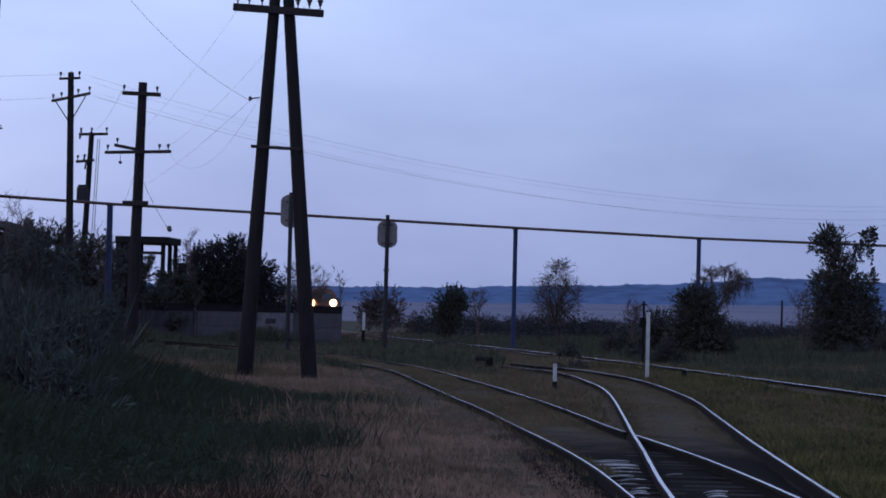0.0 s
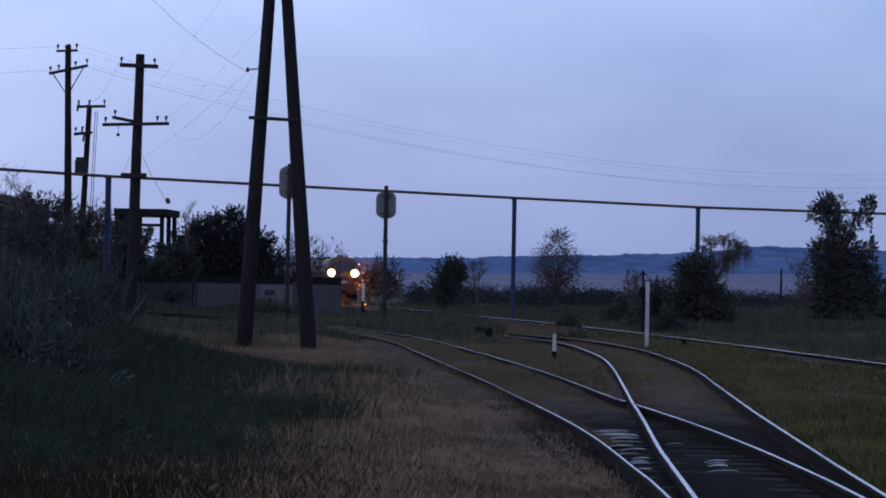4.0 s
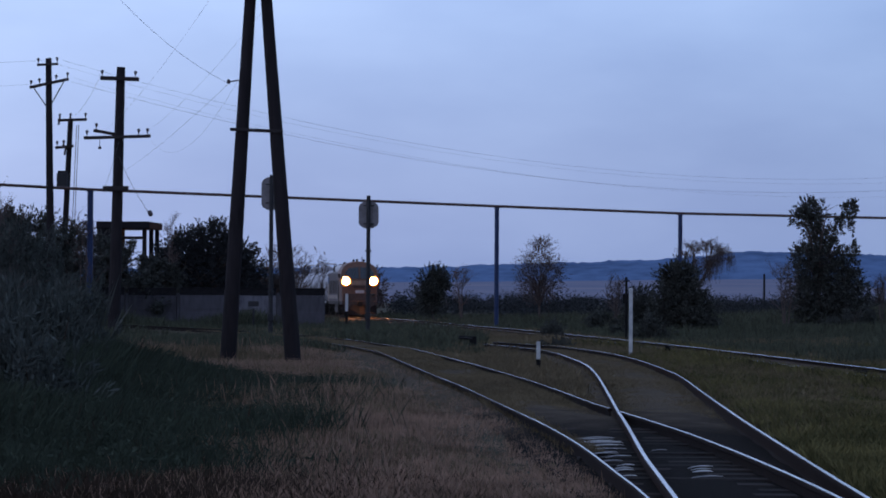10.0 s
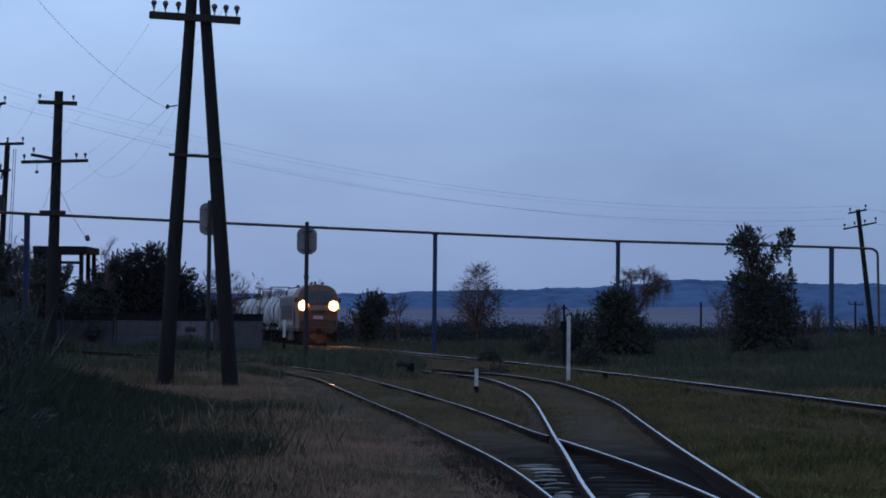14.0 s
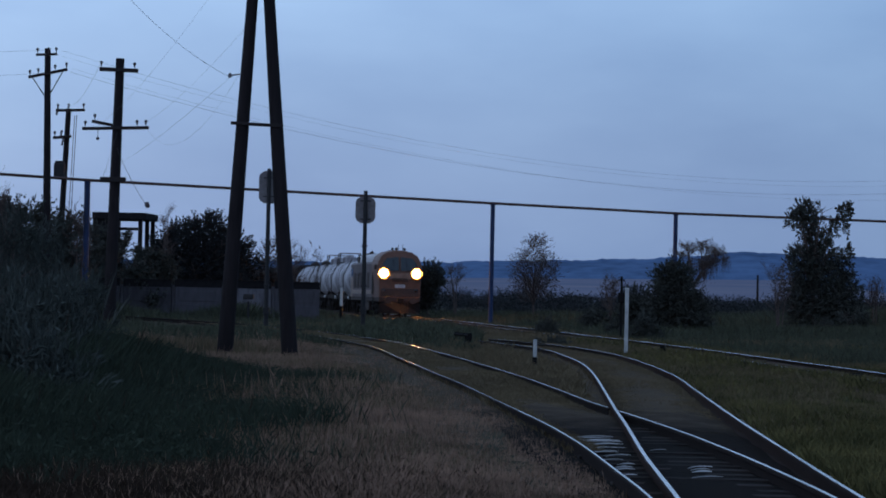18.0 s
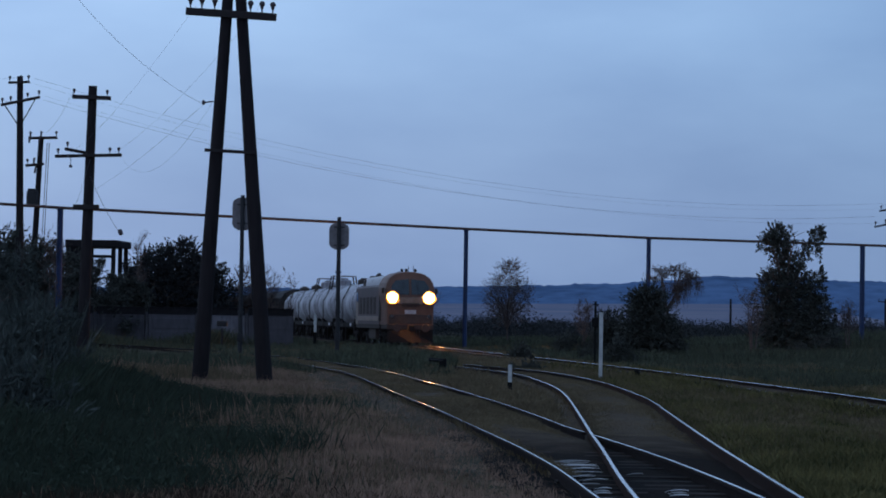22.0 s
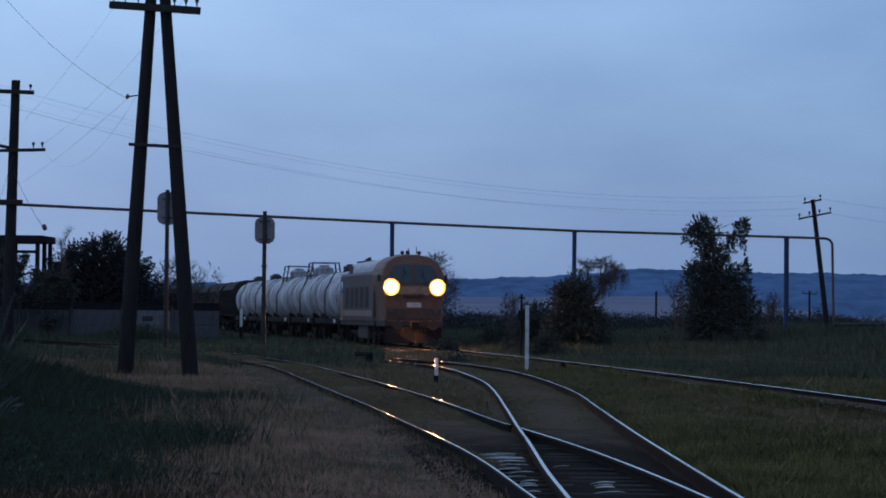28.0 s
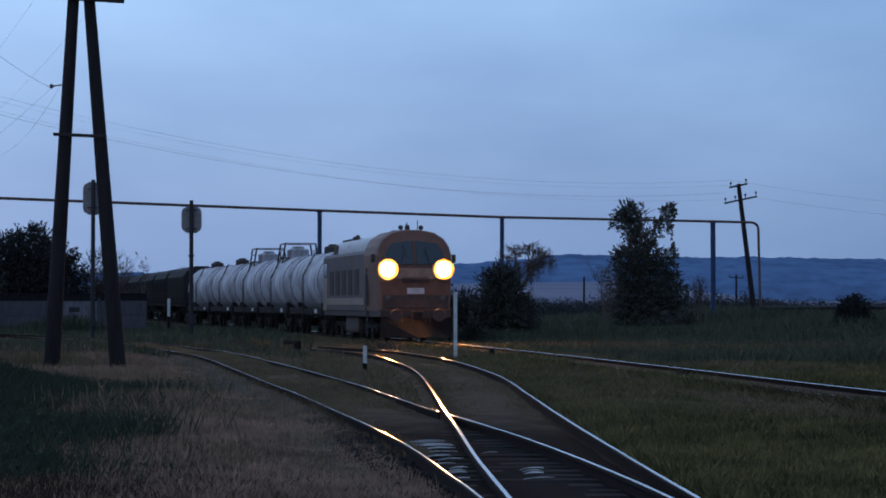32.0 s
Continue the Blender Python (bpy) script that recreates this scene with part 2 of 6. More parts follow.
M_GLASS = material("dark_cab_glass", (0.012, 0.013, 0.016), 0.08, grain=2, bump=0.0, spec=0.6)
M_LAMP = glowing("warm_headlamp", (1.0, 0.40, 0.10), 1250.0)
# amber glow that stands in for the halo round each lens
M_LAMP_HALO = glowing("amber_halo_glow", (1.0, 0.27, 0.02), 1.7, 0.0)
# pale colour for highlights drawn along worn sleeper edges
M_SLEEPER_GLINT = material("bleached_stems", (0.36, 0.345, 0.335), 0.9, grain=6, bump=0, island=0.4, spec=0.1)
M_DRY = material("dry_grass", (0.262, 0.164, 0.116), 0.95, grain=1.2, stain=0.30, bump=0, island=0.18, spec=0.1, dark=(0.095, 0.064, 0.042))
M_DARK_GRASS = material("trodden_dead_grass", (0.042, 0.028, 0.020), 0.95, grain=1.2, stain=0.4, bump=0, island=0.3, spec=0.05)
M_REED = material("pale_reed_leaves", (0.085, 0.090, 0.078), 0.9, grain=1.5, stain=0.4, bump=0, island=0.5, spec=0.1)
M_GREEN = material("green_grass", (0.084, 0.074, 0.030), 0.95, grain=0.9, stain=0.22, bump=0, island=0.22, spec=0.1, dark=(0.014, 0.018, 0.007), light=(0.185, 0.152, 0.060))
M_WEED = material("dark_green_weeds", (0.037, 0.046, 0.031), 0.95, grain=1.5, stain=0.3, bump=0, island=0.35, spec=0.1)
M_THICKET = material("grey_green_thicket", (0.053, 0.059, 0.052), 0.95, grain=1.5, stain=0.5, bump=0, island=0.3, spec=0.1)
M_PLAIN = material("dull_plain_grass", (0.060, 0.064, 0.042), 0.95, grain=1.5, stain=0.12, bump=0, island=0.5, spec=0.1)
M_TURF = material("dry_olive_turf", (0.138, 0.104, 0.062), 0.95, grain=1.5, stain=0.2, bump=0, island=0.35, spec=0.1)
M_LEAF = material("dull_leaves", (0.050, 0.051, 0.044), 0.95, grain=1.5, stain=0.4, bump=0, island=0.22, spec=0.15)
M_LEAF_DARK = material("dark_leaves", (0.029, 0.030, 0.031), 0.95, grain=1.5, stain=0.4, bump=0, island=0.22, spec=0.1)
M_LEAF_RED = material("turning_leaves", (0.078, 0.054, 0.047), 0.95, grain=1.5, stain=0.4, bump=0, island=0.25, spec=0.15)
M_BARK = material("grey_brown_bark", (0.082, 0.060, 0.054), 0.95, grain=10, stain=1.0)
# the ridge's blue is distance haze mixed into the base colour
M_HILL = material("haze_blue_wooded_hill", (0.080, 0.124, 0.212), 1.0, grain=0.05, stain=0.008, bump=0, spec=0.0)
# stubble paled towards lilac: distance haze put into the colour
M_FIELD = material("haze_pale_stubble_field", (0.155, 0.150, 0.190), 1.0, grain=0.012, stain=0.003, bump=0, spec=0.0, dark=(0.105, 0.120, 0.170), light=(0.205, 0.185, 0.205))


# ---- mesh helpers ----
def box(bm, sx, sy, sz, m=None, bevel=0.0):
    g = bmesh.ops.create_cube(bm, size=1.0, matrix=(m or Matrix()) @ Matrix.Diagonal((sx, sy, sz, 1)))
    if bevel:
        vs = set(g["verts"])
        bmesh.ops.bevel(bm, geom=[ed for ed in bm.edges if ed.verts[0] in vs], offset=bevel, segments=2, affect="EDGES", profile=0.6)
    return bm


def rod(bm, a, b, r0, r1=None, seg=10, caps=True):
    """A round bar from a to b, tapering from r0 to r1."""
    a, b = Vector(a), Vector(b)
    d = b - a
    m = Matrix.Translation((a + b) / 2) @ d.to_track_quat("Z", "Y").to_matrix().to_4x4()
    bmesh.ops.create_cone(bm, cap_ends=caps, cap_tris=False, segments=seg, radius1=r0, radius2=r0 if r1 is None else r1, depth=d.length, matrix=m)
    return bm


def turned(bm, profile, seg=20, m=None, caps=True):
    """A surface of revolution about z from (radius, height) pairs."""
    m = m or Matrix()
    rings = []
    for r, z in profile:
        rings.append([bm.verts.new(m @ Vector((r * math.cos(2 * math.pi * k / seg), r * math.sin(2 * math.pi * k / seg), z))) for k in range(seg)])
    for a, b in zip(rings, rings[1:]):
        for k in range(seg):
            bm.faces.new((a[k], a[(k + 1) % seg], b[(k + 1) % seg], b[k]))
    for ring, flip in ((rings[0], True), (rings[-1], False)) if caps else ():
        bm.faces.new(ring[::-1] if flip else ring)
    return bm


def swept(bm, outline, stations):
    """A solid with one outline (list of x, z) at each station: (y, scale_x, scale_z, lift)."""
    rings = []
    for y, sx, sz, lift in stations:
        rings.append([bm.verts.new((x * sx, y, z * sz + lift)) for x, z in outline])
    n = len(outline)
    for a, b in zip(rings, rings[1:]):
        for k in range(n):
            bm.faces.new((a[k], b[k], b[(k + 1) % n], a[(k + 1) % n]))
    bm.faces.new(rings[0])
    bm.faces.new(rings[-1][::-1])
    return bm


def mesh_of(name, bm, mats, smooth=False):
    me = bpy.data.meshes.new(name)
    bmesh.ops.recalc_face_normals(bm, faces=bm.faces)
    bm.to_mesh(me)
    bm.free()
    for m in mats if isinstance(mats, (list, tuple)) else [mats]:
        me.materials.append(m)
    if smooth:
        me.polygons.foreach_set("use_smooth", [True] * len(me.polygons))
    return me


def part(name, bm, mats, parent, label="", smooth=False, m=None):
    ob = new(name, mesh_of(name, bm, mats, smooth))
    ob.parent = parent
    if m:
        ob.matrix_basis = m
    return tagged(ob, label) if label else ob


def again(ob, parent, m):
    """Another part on the same mesh."""
    o = new(ob.name.split(".")[0], ob.data)
    o.parent, o.matrix_basis = parent, m
    if "label" in ob:
        o["label"] = ob["label"]
    return o


def thing(name, m, label, category, group="", kind=""):
    ob = new(name)
    ob.matrix_basis = m
    return tagged(ob, label, category, group, kind)


def raw(name, verts, faces, mats, index=None):
    me = bpy.data.meshes.new(name)
    me.from_pydata(verts, [], faces)
    for m in mats if isinstance(mats, (list, tuple)) else [mats]:
        me.materials.append(m)
    if index is not None:
        me.polygons.foreach_set("material_index", index)
    me.update()
    return me


def wander(points, step=1.0):
    """A smooth line (Catmull-Rom) through (x, y) points, sampled evenly in y: an array of x, y."""
    p = np.array(points, float)
    p = np.vstack([2 * p[0] - p[1], p, 2 * p[-1] - p[-2]])
    out = []
    for i in range(1, len(p) - 2):
        n = max(2, int(abs(p[i + 1, 1] - p[i, 1]) / step))
        for t in np.arange(n) / n:
            out.append(0.5 * (2 * p[i] + (p[i + 1] - p[i - 1]) * t + (2 * p[i - 1] - 5 * p[i] + 4 * p[i + 1] - p[i + 2]) * t**2 + (3 * p[i] - p[i - 1] - 3 * p[i + 1] + p[i + 2]) * t**3))
    out.append(p[-2])
    return np.array(out)


# ---- lines of the tracks (x, y); the railheads lie at height 0 ----
A_LEFT = [(2.40, -13), (1.55, 0), (0.95, 9), (0.62, 14), (0.32, 18.2), (0.08, 20.6), (-0.28, 24), (-0.63, 26.7), (-1.03, 29.4), (-1.62, 33.1), (-2.69, 39.85), (-3.69, 45.55), (-5.2, 54.5), (-6.82, 64), (-8.3, 70.5), (-10.2, 77.5), (-12.4, 84.5), (-15.4, 93), (-20.5, 105), (-28, 119), (-38, 134), (-52, 151)]
A_RIGHT = [(3.92, -13), (3.06, 0), (2.44, 9), (2.14, 14), (1.87, 18.3), (1.49, 22.1), (1.07, 25.5), (0.80, 27.4), (0.47, 29.5), (0.02, 32.2), (-0.32, 34.2), (-0.86, 38), (-1.62, 43), (-2.88, 50.5), (-3.94, 56.4), (-6.56, 70.1), (-8.2, 76.4), (-10.1, 83.3), (-11.9, 88.9), (-14.6, 96), (-19.5, 107), (-26.8, 120.4), (-36.8, 135.4), (-50.8, 152.4)]
B_LEFT = [(0.93, 9), (0.72, 14), (0.55, 18.2), (0.43, 21), (0.33, 23.5), (0.18, 28.5), (0.05, 32.3), (-0.09, 37), (-0.43, 47.5), (-0.76, 54), (-1.28, 60.1), (-1.95, 66.3), (-2.9, 71.2), (-4.4, 76.5), (-7.0, 83), (-11, 90.5), (-17, 99.6), (-24.4, 110)]
B_RIGHT = [(2.42, 9), (2.24, 14), (2.10, 18.2), (1.98, 21.3), (1.80, 26.7), (1.66, 31.6), (1.48, 39), (1.33, 45.8), (1.03, 51.6), (0.44, 59.5), (-0.32, 65.7), (-1.55, 72.2), (-3.2, 77.7), (-5.8, 84), (-9.8, 91.5), (-15.9, 100.6), (-23.3, 111)]
C_MID = [(12.2, 12), (10.0, 24), (8.35, 33), (7.15, 40), (5.65, 50), (3.95, 61), (2.45, 70), (0.35, 82), (-1.2, 90), (-5.2, 110), (-13.05, 146), (-16.72, 161), (-19.48, 173), (-22.2, 186), (-24.91, 199), (-33.3, 236), (-44.2, 280), (-58.0, 335), (-75.0, 400)]
C_LINE = wander(C_MID, 1.0)
C_ALONG = np.r_[0, np.cumsum(np.hypot(*np.diff(C_LINE, axis=0).T))]


def rail_clear(x, y):
    """How far (x, y) lies from the nearest rail of the two near tracks and from the middle of the far one."""
    d = np.full(np.shape(x), 99.0)
    for pts in (A_LEFT, A_RIGHT, B_LEFT, B_RIGHT):
        p = np.array(pts)
        gap = np.abs(x - np.interp(y, p[:, 1], p[:, 0]))
        gap = np.where((y < p[0, 1]) | (y > p[-1, 1]), 99.0, gap)
        d = np.minimum(d, gap)
    return d, np.abs(x - np.interp(y, C_LINE[:, 1], C_LINE[:, 0]))


def between_rails(x, y):
    """True on the bed of one of the two near tracks."""
    def at(pts):
        p = np.array(pts)
        return np.interp(y, p[:, 1], p[:, 0])
    a = (x > at(A_LEFT) - 0.35) & (x < at(A_RIGHT) + 0.35)
    b = (x > at(B_LEFT) - 0.35) & (x < at(B_RIGHT) + 0.35) & (y < 79)
    return a | b


# tops of the two near beds, by y
A_BED = ((9, -0.128), (26, -0.128), (34, -0.095), (60, -0.075))
B_BED = ((29, -0.15), (38, -0.12), (60, -0.10))


def sod(x, y):
    """Height of what grass grows from: the open ground or a track bed."""
    z = land(x, y)
    for le, ri, half, tops, y0 in ((A_LEFT, A_RIGHT, 1.0, A_BED, 9), (B_LEFT[:14], B_RIGHT[:14], 0.85, B_BED, 29), (C_MID, C_MID, 1.3, ((14, -0.10), (330, -0.10)), 14)):
        le, ri, tp = np.array(le), np.array(ri), np.array(tops)
        off = np.abs(x - (np.interp(y, le[:, 1], le[:, 0]) + np.interp(y, ri[:, 1], ri[:, 0])) / 2)
        top = np.interp(y, tp[:, 0], tp[:, 1])
        over = np.interp(off, [0, half + 0.15, half + 0.5], [1.0, 1.0, 0.0])
        bank = np.where((over > 0) & (y > y0) & (y < le[-1, 1]), -0.34 + over * (top + 0.30), -9.0)
        z = np.maximum(z, bank)
    return z


def land(x, y):
    """Height of the open ground."""
    x, y = np.asarray(x, float), np.asarray(y, float)
    z = -0.21 + 0.03 * np.sin(0.9 * x + 0.31 * y) + 0.03 * np.sin(0.43 * x - 0.57 * y + 1.0)
    z = z + 0.55 * np.clip((y - 95) / 60, 0, 1) * np.clip((x - 6) / 12, 0, 1)
    z = z + 0.25 * np.clip((-x - 11.5) / 5, 0, 1) * np.clip((y - 15) / 15, 0, 1) * np.clip((75 - y) / 20, 0, 1)
    # the cinder beds of the two near tracks lie in a shallow trench
    mid, half = np.interp(y, [-13, 9, 20, 32], [3.16, 1.67, 1.1, 0.1]), np.interp(y, [9, 20, 32], [0.95, 1.2, 1.75])
    return z - 0.13 * np.clip((half + 0.15 - np.abs(x - mid)) / 0.3, 0, 1) * np.clip((36 - y) / 4, 0, 1)


# ---- ground ----
def build_ground():
    ys = np.unique(np.r_[-60, -20, 0, np.arange(8, 100, 0.8), np.arange(100, 260, 4), np.arange(260, 600, 30), 800, 1300, 2200, 4000])
    us = np.unique(np.r_[-1.6, -1.0, -0.7, -0.5, np.arange(-0.36, 0.37, 0.012), 0.5, 0.7, 1.0, 1.6])
    verts, faces = [], []
    for y in ys:
        reach = max(abs(y), 12)
        for u in us:
            x = u * reach
            z = float(land(x, y)) if y < 300 else -0.2
            verts.append((x, float(y), z))
    n = len(us)
    for j in range(len(ys) - 1):
        for i in range(n - 1):
            faces.append((j * n + i, j * n + i + 1, (j + 1) * n + i + 1, (j + 1) * n + i))
    ob = new("ground", raw("ground", verts, faces, M_GROUND))
    ob.data.polygons.foreach_set("use_smooth", [True] * len(faces))
    tagged(ob, "dry trodden turf and bare earth beside the railway", "ground", kind="structure")


build_ground()


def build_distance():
    """A wooded ridge and a stubble slope far behind the plain, haze painted in their colours."""
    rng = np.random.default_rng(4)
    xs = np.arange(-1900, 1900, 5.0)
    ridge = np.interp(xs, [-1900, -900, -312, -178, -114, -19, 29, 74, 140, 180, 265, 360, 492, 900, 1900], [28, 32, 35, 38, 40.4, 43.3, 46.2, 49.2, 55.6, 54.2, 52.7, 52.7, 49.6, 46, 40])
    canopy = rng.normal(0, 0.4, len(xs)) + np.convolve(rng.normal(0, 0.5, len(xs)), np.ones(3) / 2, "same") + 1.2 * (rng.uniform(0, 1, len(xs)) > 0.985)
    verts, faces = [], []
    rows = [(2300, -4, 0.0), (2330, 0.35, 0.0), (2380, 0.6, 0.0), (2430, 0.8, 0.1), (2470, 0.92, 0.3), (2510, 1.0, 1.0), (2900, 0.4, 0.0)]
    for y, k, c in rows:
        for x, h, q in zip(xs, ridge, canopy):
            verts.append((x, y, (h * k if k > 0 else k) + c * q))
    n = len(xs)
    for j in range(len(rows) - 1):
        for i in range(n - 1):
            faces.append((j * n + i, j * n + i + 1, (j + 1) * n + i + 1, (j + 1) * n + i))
    tagged(new("backdrop_hills", raw("backdrop_hills", verts, faces, M_HILL)), "long wooded ridge on the horizon, painted hazy blue", "hill", kind="structure")
    verts, faces = [], []
    for y, h in ((700, -1.0), (1000, 3.5), (1500, 11.0), (2000, 18.0), (2310, 21.0)):
        for x in np.arange(-1500, 1500, 60.0):
            verts.append((x, y, h * (1 + 0.18 * math.sin(x / 260)) * float(np.interp(x / y, [0.08, 0.15], [1.0, 0.12])) - 0.4))
    n = 50
    for j in range(4):
        for i in range(n - 1):
            faces.append((j * n + i, j * n + i + 1, (j + 1) * n + i + 1, (j + 1) * n + i))
    tagged(new("backdrop_field", raw("backdrop_field", verts, faces, M_FIELD)), "stubble field sloping up to the wooded ridge, haze in its pale colour", "field", kind="structure")


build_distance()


# ---- tracks ----
RAIL_OUTLINE = [(-0.0195, 0.0), (0.0195, 0.0), (0.032, -0.006), (0.035, -0.035), (0.010, -0.050), (0.010, -0.150), (0.066, -0.168), (0.066, -0.180), (-0.066, -0.180), (-0.066, -0.168), (-0.010, -0.150), (-0.010, -0.050), (-0.035, -0.035), (-0.032, -0.005)]


def rail_mesh(name, line, drop=0.0, worn=1.0, polished=(0,)):
    verts, faces, index = [], [], []
    n = len(RAIL_OUTLINE)
    for i, (x, y) in enumerate(line):
        a, b = line[max(i - 1, 0)], line[min(i + 1, len(line) - 1)]
        d = (b - a) / np.hypot(*(b - a))
        dip = 0.002 * math.sin(y * 0.5 + x) - drop
        for k, (ox, oz) in enumerate(RAIL_OUTLINE):
            ox *= worn if k < 2 else 1.0
            verts.append((x + d[1] * ox, y - d[0] * ox, oz + dip))
    for i in range(len(line) - 1):
        for k in range(n):
            faces.append((i * n + k, (i + 1) * n + k, (i + 1) * n + (k + 1) % n, i * n + (k + 1) % n))
            index.append(0 if k in polished else 1)
    faces += [tuple(range(n)), tuple((len(line) - 1) * n + k for k in range(n))[::-1]]
    index += [1, 1]
    return raw(name, verts, faces, [M_RAIL_TOP, M_RAIL_SIDE], index)


def rail(parent, line, name="rail", drop=0.0, worn=1.0, polished=(0,)):
    ob = new(name, rail_mesh(name, line, drop, worn, polished))
    ob.parent = parent
    return ob


def cut(line, y0, y1):
    return line[(line[:, 1] >= y0) & (line[:, 1] <= y1)]


def bed(parent, line, half, tops, y0, y1, mat):
    """A low bank of ballast along a line."""
    rng = np.random.default_rng(int(y1))
    pts = cut(line, y0, y1)
    verts, faces = [], []
    for i, (x, y) in enumerate(pts):
        a, b = pts[max(i - 1, 0)], pts[min(i + 1, len(pts) - 1)]
        d = (b - a) / np.hypot(*(b - a))
        top = float(np.interp(y, [p[0] for p in tops], [p[1] for p in tops]))
        n = 0
        for ox, oz in ((-half - 0.5, -0.34), (-half - 0.15, top - 0.04), (-half * 0.5, top), (0, top + 0.012), (half * 0.5, top), (half + 0.15, top - 0.04), (half + 0.5, -0.34)):
            verts.append((x + d[1] * ox, y - d[0] * ox, oz + rng.normal(0, 0.006)))
            n += 1
    for i in range(len(pts) - 1):
        for k in range(n - 1):
            faces.append((i * n + k, i * n + k + 1, (i + 1) * n + k + 1, (i + 1) * n + k))
    ob = new("ballast", raw("ballast", verts, faces, mat))
    ob.data.polygons.foreach_set("use_smooth", [True] * len(faces))
    ob.parent = parent


def sleepers(parent, left, right, y0, y1, shared, step=0.55):
    rng = np.random.default_rng(int(abs(y0) * 7 + y1))
    le, ri = np.array(left), np.array(right)
    for y in np.arange(y0, y1, step):
        xl, xr = np.interp(y, le[:, 1], le[:, 0]), np.interp(y, ri[:, 1], ri[:, 0])
        sx = (np.interp(y + 1, le[:, 1], le[:, 0]) - np.interp(y - 1, le[:, 1], le[:, 0])) / 2
        ob = new("sleeper", shared)
        ob.parent = parent
        ob.matrix_basis = pose((xl + xr) / 2 + rng.normal(0, 0.03), y, -0.204 + rng.normal(0, 0.008), 0, 0, -math.degrees(math.atan(sx)) * -1 * -1 + rng.normal(0, 1.2))


def build_tracks():
    bm = bmesh.new()
    box(bm, 1.52, 0.23, 0.16, bevel=0.02)
    sleeper = mesh_of("sleeper", bm, M_SLEEPER)
    lines = {k: wander(v, 0.8) for k, v in (("al", A_LEFT), ("ar", A_RIGHT), ("bl", B_LEFT), ("br", B_RIGHT))}
    mid_a = wander([((p[0] + np.interp(p[1], [r[1] for r in A_RIGHT], [r[0] for r in A_RIGHT])) / 2, p[1]) for p in A_LEFT], 0.8)
    mid_b = wander([((p[0] + np.interp(p[1], [r[1] for r in B_RIGHT], [r[0] for r in B_RIGHT])) / 2, p[1]) for p in B_LEFT], 0.8)
    t = tagged(new("track"), "diverging railway track curving left through dry grass", "railway track", "tracks", "structure")
    rail(t, cut(lines["al"], -20, 31.2), worn=0.6)
    rail(t, cut(lines["al"], 30.3, 200), worn=0.34)
    near, far = cut(wander(A_RIGHT, 0.2), 13.5, 31.85), cut(wander(A_RIGHT, 0.2), 32.5, 200)
    rail(t, near, worn=1.0)
    rail(t, far, worn=0.6)
    bed(t, mid_a, 1.0, A_BED, -13, 130, M_BED)
    sleepers(t, A_LEFT, A_RIGHT, -12.5, 31, sleeper)
    t = tagged(new("track"), "straight railway track through the switch, shiny railheads", "railway track", "tracks", "structure")
    rail(t, cut(lines["bl"], 13.5, 78), drop=0.003, worn=1.0)
    rail(t, cut(lines["br"], 0, 82), drop=0.002, worn=1.0)
    bed(t, mid_b, 0.85, ((9, -0.139), (31, -0.139)), 9, 30.5, M_BED)
    bed(t, mid_b, 0.85, B_BED, 29, 78, M_BED)
    t = tagged(new("track"), "straight main track on a low bank", "railway track", "tracks", "structure")
    for off in (-0.76, 0.76):
        line = C_LINE.copy()
        d = np.gradient(line, axis=0)
        d /= np.hypot(d[:, 0], d[:, 1])[:, None]
        line = line + np.c_[d[:, 1], -d[:, 0]] * off
        rail(t, cut(line, 14, 330), worn=0.75 if off > 0 else 0.7, polished=(0, 13) if off > 0 else (0,))
    bed(t, C_LINE, 1.3, ((14, -0.10), (330, -0.10)), 14, 330, M_EARTH)


build_tracks()


# ---- the train ----
def place_on_line(s, half):
    """Pose of a vehicle whose middle lies s metres along the far track, with its two bogies on the line; it faces the camera."""
    def at(v):
        return Vector((np.interp(v, C_ALONG, C_LINE[:, 0]), np.interp(v, C_ALONG, C_LINE[:, 1]), 0))
    a, b = at(s - half), at(s + half)
    d = (a - b).normalized()
    turn = math.atan2(-d.x, d.y)
    return Matrix.Translation((a + b) / 2) @ Matrix.Rotation(turn, 4, "Z")


# how far off the loco's front is, along y, at each second
FRONT = [(0, 238.5), (3, 220.8), (6, 204.0), (9, 186.6), (12, 171.8), (14.5, 163.7), (16.5, 157.4), (19, 149.2), (22, 135.9), (25, 122.0), (27.5, 110.5), (30, 98.7), (32, 88.9)]


def front_along(t):
    p = wander([(v, s) for s, v in FRONT], 0.25)
    y = np.interp(t, p[:, 1], p[:, 0])
    return float(np.interp(y, C_LINE[:, 1], C_ALONG))


